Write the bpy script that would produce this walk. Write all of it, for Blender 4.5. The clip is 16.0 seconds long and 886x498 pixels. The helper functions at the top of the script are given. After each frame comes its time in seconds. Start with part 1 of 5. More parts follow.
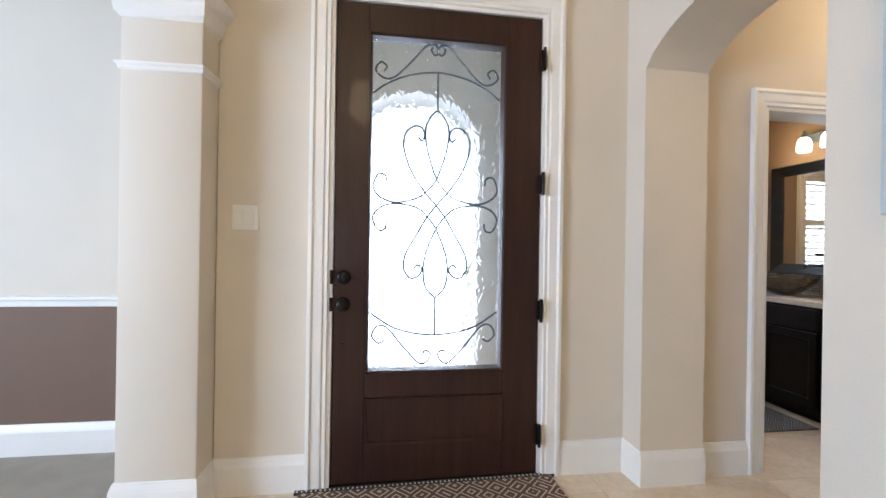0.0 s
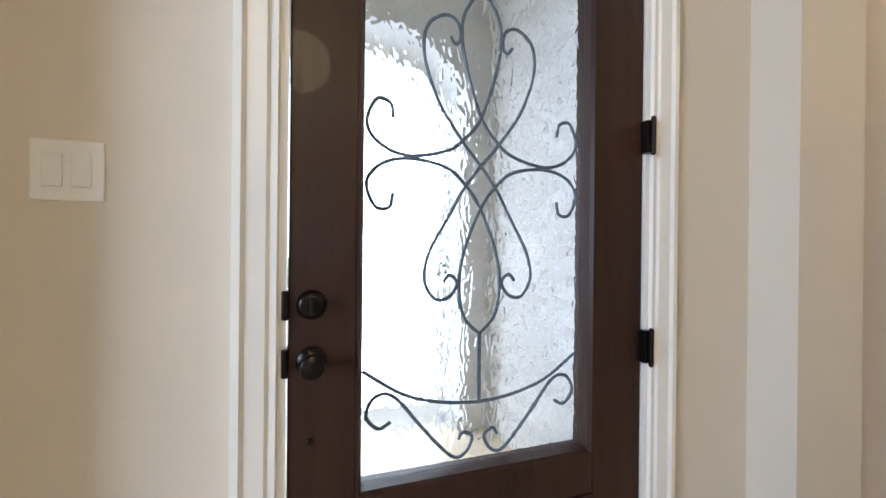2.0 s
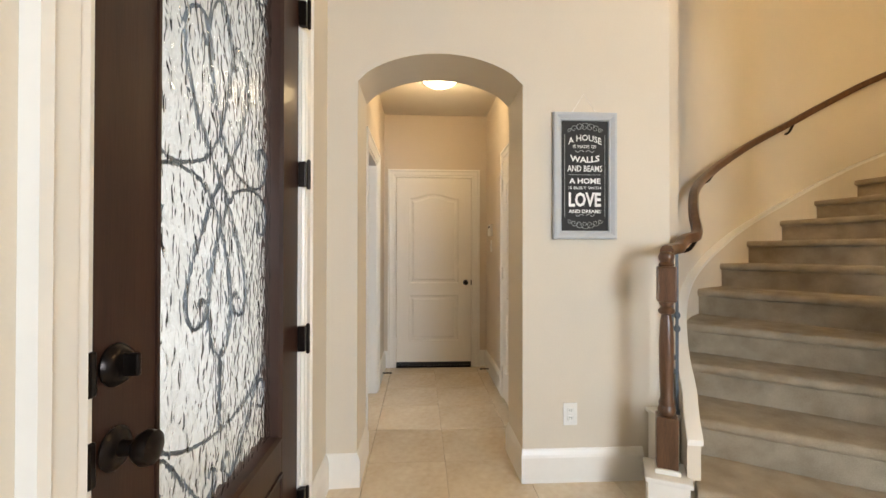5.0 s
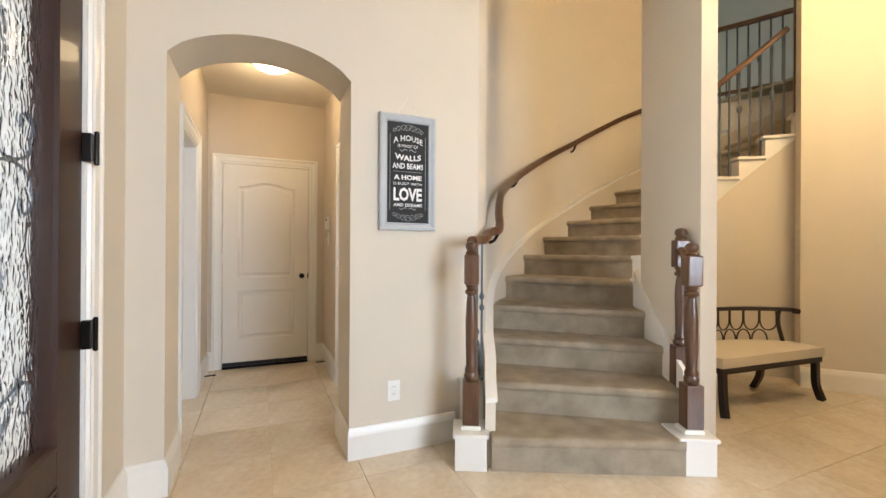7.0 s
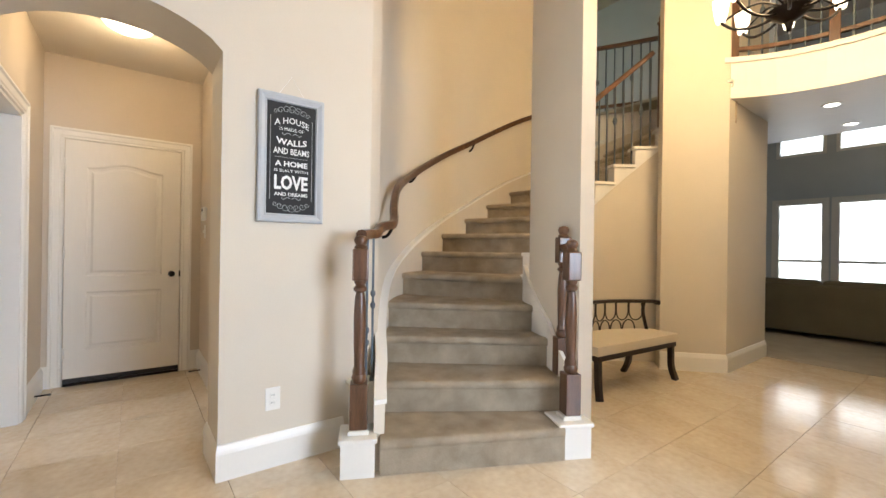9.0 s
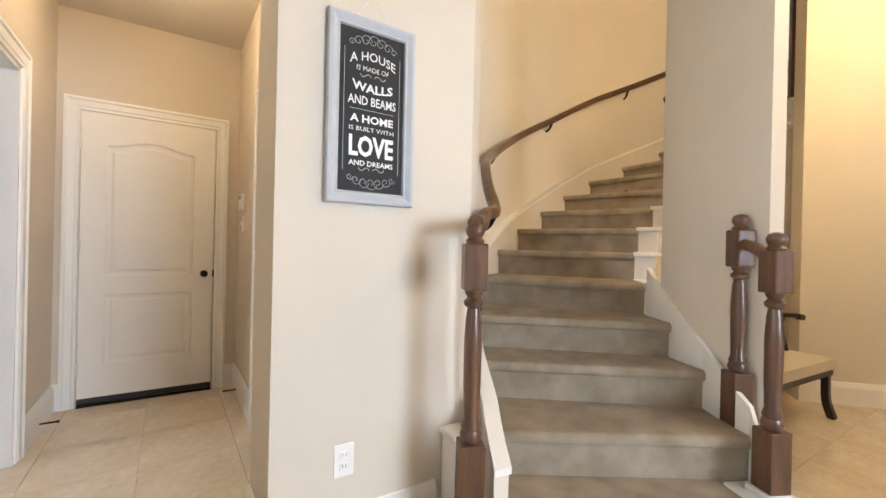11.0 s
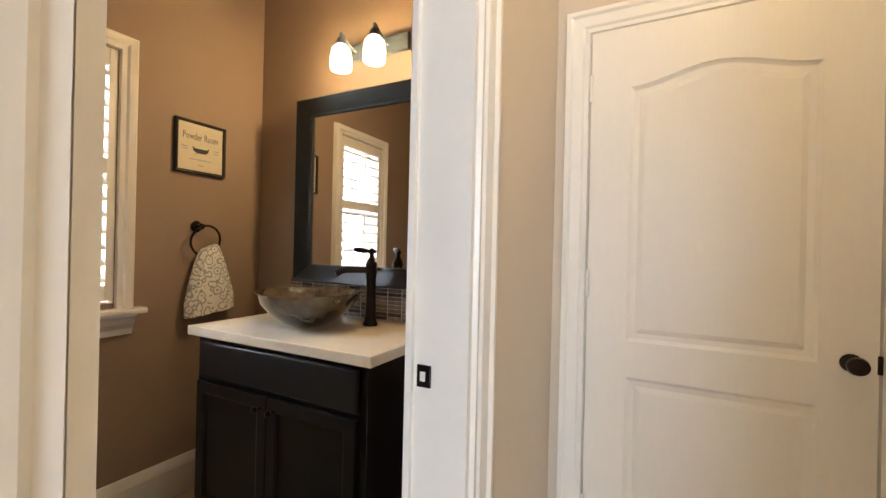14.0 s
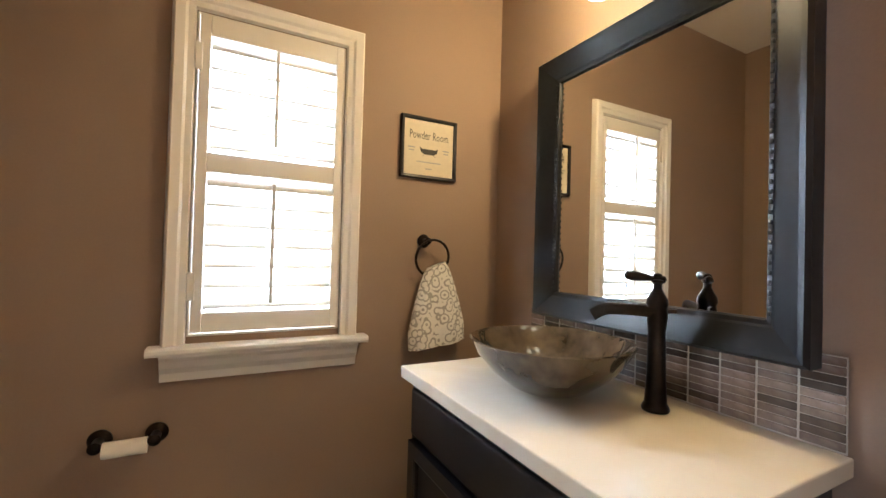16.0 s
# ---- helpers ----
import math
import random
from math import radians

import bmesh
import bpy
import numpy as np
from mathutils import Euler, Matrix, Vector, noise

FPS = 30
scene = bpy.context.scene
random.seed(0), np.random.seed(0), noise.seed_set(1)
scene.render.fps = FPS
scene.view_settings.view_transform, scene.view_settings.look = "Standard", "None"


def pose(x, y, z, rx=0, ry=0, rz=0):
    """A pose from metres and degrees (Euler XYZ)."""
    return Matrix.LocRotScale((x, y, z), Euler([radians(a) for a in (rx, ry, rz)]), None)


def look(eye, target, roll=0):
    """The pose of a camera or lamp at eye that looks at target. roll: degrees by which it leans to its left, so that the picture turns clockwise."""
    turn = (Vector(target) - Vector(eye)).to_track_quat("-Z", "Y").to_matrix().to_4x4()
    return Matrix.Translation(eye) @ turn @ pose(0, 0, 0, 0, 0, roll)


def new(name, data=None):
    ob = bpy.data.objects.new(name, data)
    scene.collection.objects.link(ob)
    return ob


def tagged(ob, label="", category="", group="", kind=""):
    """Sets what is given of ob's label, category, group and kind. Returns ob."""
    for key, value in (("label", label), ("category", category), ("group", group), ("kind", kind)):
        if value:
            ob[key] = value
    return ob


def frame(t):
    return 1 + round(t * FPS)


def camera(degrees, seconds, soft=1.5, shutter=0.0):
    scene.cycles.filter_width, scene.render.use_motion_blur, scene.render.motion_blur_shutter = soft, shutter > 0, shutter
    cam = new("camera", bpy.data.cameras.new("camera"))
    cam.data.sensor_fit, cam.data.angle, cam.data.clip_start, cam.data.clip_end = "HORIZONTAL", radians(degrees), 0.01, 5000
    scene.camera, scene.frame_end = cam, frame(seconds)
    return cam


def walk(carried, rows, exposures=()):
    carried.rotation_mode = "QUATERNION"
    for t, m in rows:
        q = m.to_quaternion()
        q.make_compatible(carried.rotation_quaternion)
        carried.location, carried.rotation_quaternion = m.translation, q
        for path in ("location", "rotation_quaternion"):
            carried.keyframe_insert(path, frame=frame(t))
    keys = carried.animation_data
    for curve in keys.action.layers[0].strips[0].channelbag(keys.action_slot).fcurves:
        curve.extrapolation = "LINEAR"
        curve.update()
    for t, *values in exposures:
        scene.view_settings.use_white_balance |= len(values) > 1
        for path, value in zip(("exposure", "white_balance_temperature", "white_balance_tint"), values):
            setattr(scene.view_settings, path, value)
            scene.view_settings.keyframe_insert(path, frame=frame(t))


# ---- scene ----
cam = camera(93.6, 16.0)
PATH = [
    (0, (0.038, 0.075, 1.212), (0.322, 2.055, 1.212), 0.9),
    (0.5, (-0.006, 0.341, 1.214), (0.308, 2.316, 1.206), 0.9),
    (1, (-0.087, 0.607, 1.227), (0.296, 2.57, 1.217), 1.0),
    (1.5, (-0.093, 0.902, 1.206), (0.362, 2.849, 1.187), 1.0),
    (2, (-0.206, 1.173, 1.201), (0.48, 3.051, 1.198), 0.6),
    (2.5, (-0.33, 1.398, 1.196), (0.716, 3.102, 1.219), 0.5),
    (3, (-0.38, 1.564, 1.198), (1.028, 2.984, 1.226), 0.2),
    (3.5, (-0.5, 1.656, 1.204), (1.211, 2.692, 1.234), -0.1),
    (4, (-0.632, 1.731, 1.23), (1.273, 2.339, 1.256), 0.2),
    (4.5, (-0.758, 1.722, 1.242), (1.231, 1.931, 1.263), 0.0),
    (5, (-0.872, 1.725, 1.248), (1.125, 1.616, 1.263), 0.1),
    (7.5, (-1.029, 1.615, 1.202), (0.748, 0.697, 1.203), 0.4),
    (8, (-1.035, 1.592, 1.202), (0.681, 0.565, 1.201), 0.5),
    (8.5, (-1.024, 1.55, 1.203), (0.619, 0.41, 1.2), 0.6),
    (8.7, (-1.01, 1.537, 1.196), (0.599, 0.349, 1.195), 0.7),
    (10.8, (-0.276, 1.399, 1.172), (1.333, 0.212, 1.169), 1.5),
    (11, (-0.118, 1.459, 1.162), (1.554, 0.362, 1.157), 1.3),
    (11.5, (0.293, 1.532, 1.154), (2.139, 0.761, 1.147), 1.2),
    (12, (0.653, 1.58, 1.154), (2.612, 1.176, 1.151), 0.9),
    (12.5, (1.004, 1.606, 1.18), (3.003, 1.544, 1.184), 0.8),
    (13, (1.371, 1.649, 1.236), (3.354, 1.905, 1.236), 0.9),
    (13.5, (1.714, 1.649, 1.223), (3.622, 2.25, 1.236), 1.3),
    (14, (1.995, 1.744, 1.227), (3.771, 2.664, 1.228), 1.3),
    (14.5, (2.206, 1.964, 1.254), (3.811, 3.157, 1.265), 1.4),
    (15, (2.347, 2.101, 1.246), (3.744, 3.531, 1.267), 1.4),
    (15.5, (2.471, 2.175, 1.257), (3.651, 3.79, 1.276), 1.5),
    (16, (2.538, 2.212, 1.254), (3.468, 3.982, 1.286), 1.6),
]
EXPOSURES = [(0, -0.25, 5700, 9), (1.5, -0.2, 5300, 7), (2.5, -0.65, 6700, 9), (3.5, -0.65, 7200, 9), (5, -0.27, 7100, 8), (8.5, -0.08, 6400, 9), (11.0, 0.05, 6400, 10), (12.5, 0.2, 6500, 11), (13.5, 0.2, 7000, 10), (14.5, 0.25, 5900, 7), (15.2, 0.45, 5800, 6), (16, 0.6, 5900, 6)]
walk(cam, [(t, look(eye, target, roll)) for t, eye, target, roll in PATH], EXPOSURES)

# ---- light ----
world = bpy.data.worlds.new("sky")
scene.world = world
world.use_nodes = True
wn = world.node_tree.nodes
sky = wn.new("ShaderNodeTexSky")
sky.sky_type = "NISHITA"
sky.sun_disc = False
sky.sun_elevation, sky.sun_rotation = radians(48), radians(80)
wn["Background"].inputs["Strength"].default_value = 0.15
world.node_tree.links.new(sky.outputs["Color"], wn["Background"].inputs["Color"])

sun_data = bpy.data.lights.new("sun", "SUN")
sun_data.energy, sun_data.angle, sun_data.color = 5.0, radians(0.5), (1.0, 0.95, 0.88)
sun = new("sun", sun_data)
sun.matrix_world = look((0, 0, 20), (-9.5, -1.7, 9.3))


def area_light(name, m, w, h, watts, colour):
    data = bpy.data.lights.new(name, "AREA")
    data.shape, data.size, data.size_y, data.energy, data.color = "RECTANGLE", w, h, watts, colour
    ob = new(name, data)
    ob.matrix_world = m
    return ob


def bulb(name, at, watts, radius, colour):
    data = bpy.data.lights.new(name, "POINT")
    data.energy, data.shadow_soft_size, data.color = watts, radius, colour
    ob = new(name, data)
    ob.location = at
    return ob


DAY = (0.80, 0.87, 1.0)
WARM = (1.0, 0.76, 0.46)
# daylight in the openings: assumed dining room window, living room windows, porch arch, powder room window
area_light("assumed_dining_window_light", look((-4.44, -0.4, 1.7), (1.37, 0.8, 1.3)), 1.9, 1.8, 310, (0.70, 0.81, 1.0))
area_light("living_window_light", look((0.4, -9.2, 1.9), (0.2, 0, 1.3)), 5.0, 2.2, 25, DAY)
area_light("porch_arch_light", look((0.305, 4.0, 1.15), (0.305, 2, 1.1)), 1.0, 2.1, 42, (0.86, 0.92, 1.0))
area_light("shutter_light", look((2.688, 4.01, 1.508), (2.688, 2, 1.40)), 0.46, 1.0, 38, DAY)
bulb("hall_bulb", (2.68, 1.56, 2.60), 13, 0.10, WARM)
bulb("vanity_bulb", (3.55, 3.11, 2.11), 11, 0.03, (1.0, 0.68, 0.32))
bulb("vanity_bulb", (3.55, 2.92, 2.11), 11, 0.03, (1.0, 0.68, 0.32))
bulb("chandelier_bulb", (-0.14, -1.86, 3.35), 155, 0.35, (1.0, 0.74, 0.42))


# ---- materials ----
def material(name, colour, rough=0.6, metal=0.0, vary=0.06, scale=3.0, grain=60.0, bump=0.1, spec=0.5, colour2=None, stretch=(1, 1, 1), coat=0.0, depth=0.01, island=0.0):
    m = bpy.data.materials.new(name)
    m.use_nodes = True
    nt = m.node_tree
    b = nt.nodes["Principled BSDF"]
    b.inputs["Roughness"].default_value = rough
    b.inputs["Metallic"].default_value = metal
    b.inputs["Specular IOR Level"].default_value = spec
    b.inputs["Coat Weight"].default_value = coat
    tc = nt.nodes.new("ShaderNodeTexCoord")
    mp = nt.nodes.new("ShaderNodeMapping")
    mp.inputs["Scale"].default_value = stretch
    nt.links.new(tc.outputs["Object"], mp.inputs["Vector"])
    n1 = nt.nodes.new("ShaderNodeTexNoise")
    n1.inputs["Scale"].default_value, n1.inputs["Detail"].default_value = scale, 5
    n2 = nt.nodes.new("ShaderNodeTexNoise")
    n2.inputs["Scale"].default_value, n2.inputs["Detail"].default_value = grain, 3
    for n in (n1, n2):
        nt.links.new(mp.outputs["Vector"], n.inputs["Vector"])
    mix = nt.nodes.new("ShaderNodeMix")
    mix.data_type = "FLOAT"
    mix.inputs[0].default_value = 0.35
    nt.links.new(n1.outputs["Fac"], mix.inputs[2])
    nt.links.new(n2.outputs["Fac"], mix.inputs[3])
    ramp = nt.nodes.new("ShaderNodeValToRGB")
    c2 = colour2 or [min(1, c * (1 + vary)) for c in colour]
    c1 = colour if colour2 else [c * (1 - vary) for c in colour]
    ramp.color_ramp.elements[0].position, ramp.color_ramp.elements[1].position = 0.34, 0.66
    ramp.color_ramp.elements[0].color, ramp.color_ramp.elements[1].color = (*c1, 1), (*c2, 1)
    nt.links.new(mix.outputs[0], ramp.inputs["Fac"])
    out = ramp.outputs["Color"]
    if island:
        info = nt.nodes.new("ShaderNodeObjectInfo")
        hsv = nt.nodes.new("ShaderNodeHueSaturation")
        mr = nt.nodes.new("ShaderNodeMapRange")
        mr.inputs["To Min"].default_value, mr.inputs["To Max"].default_value = 1 - island, 1 + island
        nt.links.new(info.outputs["Random"], mr.inputs["Value"])
        nt.links.new(mr.outputs["Result"], hsv.inputs["Value"])
        nt.links.new(out, hsv.inputs["Color"])
        out = hsv.outputs["Color"]
    nt.links.new(out, b.inputs["Base Color"])
    if bump:
        bp = nt.nodes.new("ShaderNodeBump")
        bp.inputs["Strength"].default_value, bp.inputs["Distance"].default_value = bump, depth
        nt.links.new(n2.outputs["Fac"], bp.inputs["Height"])
        nt.links.new(bp.outputs["Normal"], b.inputs["Normal"])
    return m


def glow(name, colour, strength):
    m = bpy.data.materials.new(name)
    m.use_nodes = True
    b = m.node_tree.nodes["Principled BSDF"]
    b.inputs["Base Color"].default_value = (0.9, 0.88, 0.82, 1)
    b.inputs["Emission Color"].default_value = (*colour, 1)
    b.inputs["Emission Strength"].default_value = strength
    return m


def glass_material(name, ior, waves, strength, dist):
    m = bpy.data.materials.new(name)
    m.use_nodes = True
    nt = m.node_tree
    b = nt.nodes["Principled BSDF"]
    b.inputs["Base Color"].default_value = (0.96, 0.98, 1.0, 1)
    b.inputs["Roughness"].default_value = 0.02
    b.inputs["Transmission Weight"].default_value = 1.0
    b.inputs["IOR"].default_value = ior
    if strength:
        tc = nt.nodes.new("ShaderNodeTexCoord")
        mp = nt.nodes.new("ShaderNodeMapping")
        mp.inputs["Scale"].default_value = (1.0, 1.0, 0.55)
        n = nt.nodes.new("ShaderNodeTexNoise")
        n.inputs["Scale"].default_value, n.inputs["Detail"].default_value, n.inputs["Distortion"].default_value = waves, 1.0, 0.6
        bp = nt.nodes.new("ShaderNodeBump")
        bp.inputs["Strength"].default_value, bp.inputs["Distance"].default_value = strength, dist
        nt.links.new(tc.outputs["Object"], mp.inputs["Vector"])
        nt.links.new(mp.outputs["Vector"], n.inputs["Vector"])
        nt.links.new(n.outputs["Fac"], bp.inputs["Height"])
        nt.links.new(bp.outputs["Normal"], b.inputs["Normal"])
    return m


WALL = material("wall_paint", (0.66, 0.59, 0.485), 0.75, vary=0.03, scale=2, grain=140, bump=0.12, depth=0.004)
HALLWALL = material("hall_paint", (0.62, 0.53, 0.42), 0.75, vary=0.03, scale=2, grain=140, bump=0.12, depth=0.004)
POWDER = material("powder_paint", (0.285, 0.201, 0.146), 0.7, vary=0.04, scale=2, grain=140, bump=0.12, depth=0.004)
DINING_LOW = material("brown_paint", (0.16, 0.10, 0.065), 0.7, vary=0.04, bump=0.1, depth=0.004)
GREYWALL = material("grey_paint", (0.56, 0.59, 0.60), 0.8, vary=0.03, bump=0.08, depth=0.004)
CEIL = material("ceiling_paint", (0.66, 0.60, 0.52), 0.85, vary=0.03, grain=180, bump=0.2, depth=0.004)
TRIM = material("white_trim_paint", (0.80, 0.77, 0.71), 0.35, vary=0.02, grain=40, bump=0.04, depth=0.003)
DOORWHITE = material("white_door_paint", (0.80, 0.76, 0.69), 0.4, vary=0.02, grain=120, bump=0.06, depth=0.003, stretch=(1, 1, 0.1))
DARKWOOD = material("dark_door_wood", (0.020, 0.008, 0.005), 0.42, spec=0.3, vary=0.5, scale=4, grain=45, bump=0.1, stretch=(6, 6, 0.4), colour2=(0.042, 0.017, 0.010), coat=0.05, depth=0.002)
RAILWOOD = material("stair_rail_wood", (0.06, 0.027, 0.014), 0.3, scale=6, grain=60, bump=0.08, stretch=(5, 5, 0.6), colour2=(0.15, 0.072, 0.036), coat=0.12, depth=0.002)
BLACKWOOD = material("black_cabinet_paint", (0.006, 0.0055, 0.006), 0.38, spec=0.3, vary=0.3, bump=0.04, depth=0.002)
BENCHWOOD = material("bench_dark_wood", (0.02, 0.011, 0.008), 0.3, vary=0.4, bump=0.04, depth=0.002)
IRON = material("dark_iron", (0.10, 0.12, 0.14), 0.55, metal=0.3, vary=0.25, bump=0.15, depth=0.002)
BRONZE = material("oil_rubbed_bronze", (0.018, 0.013, 0.011), 0.28, metal=0.75, vary=0.4, grain=90, bump=0.08, depth=0.001)
CARPET = material("stair_carpet", (0.34, 0.275, 0.195), 0.95, scale=7, grain=260, bump=0.9, colour2=(0.54, 0.455, 0.34), depth=0.012, spec=0.1)
CARPET2 = material("room_carpet", (0.38, 0.34, 0.28), 0.95, scale=5, grain=240, bump=0.8, colour2=(0.46, 0.42, 0.35), depth=0.01, spec=0.1)
TILE = material("travertine", (0.64, 0.52, 0.37), 0.13, scale=3.2, grain=26, bump=0.03, colour2=(0.78, 0.69, 0.54), depth=0.003, island=0.025)
GROUT = material("grout", (0.62, 0.52, 0.39), 0.7, vary=0.05, bump=0.2, depth=0.003)
MARBLE = material("cream_marble", (0.78, 0.74, 0.64), 0.26, scale=3.0, grain=10, bump=0.0, colour2=(0.72, 0.64, 0.49))
BOWL = material("brown_stone_glass", (0.022, 0.016, 0.011), 0.08, scale=9, grain=35, bump=0.02, colour2=(0.11, 0.085, 0.06), coat=0.5, depth=0.002)
MIRRORFRAME = material("black_mirror_frame", (0.012, 0.014, 0.017), 0.3, metal=0.3, vary=0.3, grain=70, bump=0.1, depth=0.002)
MIRROR = material("mirror_silver", (0.86, 0.87, 0.86), 0.015, metal=1.0, vary=0.01, bump=0.0)
SIGNBLACK = material("chalkboard", (0.012, 0.012, 0.012), 0.7, vary=0.3, bump=0.05)
SIGNFRAME = material("grey_sign_frame", (0.46, 0.48, 0.50), 0.5, vary=0.06, grain=40, bump=0.15, stretch=(1, 1, 3), depth=0.003)
CHALK = material("chalk_white", (0.80, 0.80, 0.78), 0.8, vary=0.12, grain=90, bump=0.0)
CHALKGREY = material("chalk_grey", (0.32, 0.33, 0.33), 0.8, vary=0.12, bump=0.0)
PLASTIC = material("white_plastic", (0.80, 0.78, 0.73), 0.3, vary=0.01, bump=0.0)
CREAM = material("cream_upholstery", (0.66, 0.58, 0.46), 0.85, vary=0.05, grain=300, bump=0.25, depth=0.002)
SOFA = material("olive_sofa_fabric", (0.095, 0.08, 0.045), 0.85, vary=0.15, grain=200, bump=0.3, depth=0.003)
PAPER = material("tissue_paper", (0.84, 0.82, 0.78), 0.9, vary=0.02, bump=0.2, depth=0.002)
GROUTPALE = material("pale_grout", (0.50, 0.46, 0.40), 0.85, vary=0.06, bump=0.2, depth=0.002)
PICPAPER = material("print_paper", (0.58, 0.52, 0.40), 0.6, vary=0.08, bump=0.0)
INK = material("black_ink", (0.02, 0.02, 0.02), 0.6, vary=0.1, bump=0.0)
MIXTILE = material("mosaic_tile", (0.10, 0.07, 0.055), 0.15, scale=25, grain=60, bump=0.02, colour2=(0.24, 0.19, 0.16), island=0.75, depth=0.002)
CONCRETE = material("porch_concrete", (0.55, 0.54, 0.52), 0.8, vary=0.1, bump=0.3)
BRICK = material("pale_brick", (0.60, 0.57, 0.55), 0.85, scale=8, grain=60, bump=0.3, colour2=(0.74, 0.72, 0.70), island=0.10)
MORTAR = material("mortar", (0.80, 0.79, 0.77), 0.9, vary=0.08, bump=0.2)
STONE = material("porch_stone", (0.60, 0.59, 0.58), 0.85, scale=5, grain=40, bump=0.3, colour2=(0.72, 0.71, 0.69))
GRASS = material("lawn", (0.07, 0.12, 0.03), 0.9, vary=0.3, grain=80, bump=0.8, colour2=(0.14, 0.19, 0.06))
LEAF = material("leaves", (0.05, 0.10, 0.02), 0.6, vary=0.3, bump=0.2, colour2=(0.11, 0.17, 0.05))
BARK = material("bark", (0.12, 0.09, 0.065), 0.9, vary=0.2, bump=0.5)
ROADM = material("asphalt", (0.055, 0.055, 0.055), 0.9, vary=0.15, bump=0.4)
SHADE = glow("lit_frosted_glass", (1.0, 0.86, 0.62), 5.0)
DOME = glow("lit_dome_glass", (1.0, 0.90, 0.70), 6.0)
SPOT = glow("lit_downlight", (1.0, 0.93, 0.80), 8.0)
RIPPLE = glass_material("rippled_glass", 1.22, 36, 0.42, 0.02)
CLEAR = glass_material("clear_glass", 1.05, 1, 0, 0)


def towel_material():
    m = material("patterned_towel", (0.80, 0.78, 0.73), 0.95, vary=0.04, grain=300, bump=0.5, depth=0.003)
    nt = m.node_tree
    b = nt.nodes["Principled BSDF"]
    tc = nt.nodes["Texture Coordinate"]
    v = nt.nodes.new("ShaderNodeTexVoronoi")
    v.feature, v.inputs["Scale"].default_value = "F1", 30
    nt.links.new(tc.outputs["Object"], v.inputs["Vector"])
    w = nt.nodes.new("ShaderNodeMath")
    w.operation, w.inputs[1].default_value = "MULTIPLY", 15
    s = nt.nodes.new("ShaderNodeMath")
    s.operation = "SINE"
    r = nt.nodes.new("ShaderNodeValToRGB")
    r.color_ramp.elements[0].position, r.color_ramp.elements[1].position = 0.25, 0.6
    r.color_ramp.elements[0].color, r.color_ramp.elements[1].color = (0.80, 0.78, 0.73, 1), (0.40, 0.39, 0.36, 1)
    nt.links.new(v.outputs["Distance"], w.inputs[0])
    nt.links.new(w.outputs[0], s.inputs[0])
    nt.links.new(s.outputs[0], r.inputs["Fac"])
    nt.links.new(r.outputs["Color"], b.inputs["Base Color"])
    return m


def rug_material(name, dark, mid, light, cell):
    m = material(name, mid, 0.95, vary=0.1, grain=250, bump=0.6, depth=0.005)
    nt = m.node_tree
    b = nt.nodes["Principled BSDF"]
    tc = nt.nodes["Texture Coordinate"]
    v = nt.nodes.new("ShaderNodeTexVoronoi")
    v.feature, v.distance, v.inputs["Scale"].default_value, v.inputs["Randomness"].default_value = "F1", "MANHATTAN", cell, 0.25
    w = nt.nodes.new("ShaderNodeMath")
    w.operation, w.inputs[1].default_value = "MULTIPLY", 22
    s = nt.nodes.new("ShaderNodeMath")
    s.operation = "SINE"
    r = nt.nodes.new("ShaderNodeValToRGB")
    r.color_ramp.interpolation = "CONSTANT"
    r.color_ramp.elements[0].color = (*dark, 1)
    r.color_ramp.elements[1].position, r.color_ramp.elements[1].color = 0.35, (*mid, 1)
    e = r.color_ramp.elements.new(0.72)
    e.color = (*light, 1)
    nt.links.new(tc.outputs["Object"], v.inputs["Vector"])
    nt.links.new(v.outputs["Distance"], w.inputs[0])
    nt.links.new(w.outputs[0], s.inputs[0])
    nt.links.new(s.outputs[0], r.inputs["Fac"])
    nt.links.new(r.outputs["Color"], b.inputs["Base Color"])
    return m


TOWEL = towel_material()
RUG = rug_material("entry_rug_pattern", (0.10, 0.07, 0.05), (0.33, 0.16, 0.11), (0.55, 0.46, 0.34), 8)
RUG2 = rug_material("bath_rug_pattern", (0.03, 0.03, 0.035), (0.12, 0.11, 0.11), (0.36, 0.34, 0.32), 16)


# ---- mesh helpers ----
def part(name, bm, mat, parent=None, label="", smooth=False):
    me = bpy.data.meshes.new(name)
    bmesh.ops.recalc_face_normals(bm, faces=bm.faces)
    if smooth:
        for f in bm.faces:
            f.smooth = True
    bm.to_mesh(me)
    bm.free()
    me.materials.append(mat)
    ob = new(name, me)
    if smooth:
        me.set_sharp_from_angle(angle=radians(40))
    if parent:
        ob.parent = parent
    if label:
        ob["label"] = label
    return ob


def thing(name, label, category, group="", at=(0, 0, 0), rz=0):
    ob = new(name)
    ob.empty_display_size = 0.1
    ob.matrix_world = pose(*at, 0, 0, rz)
    return tagged(ob, label, category, group)


def struct(name, bm, mat, label="", smooth=False):
    return tagged(part(name, bm, mat, None, "", smooth), label, "", "", "structure")


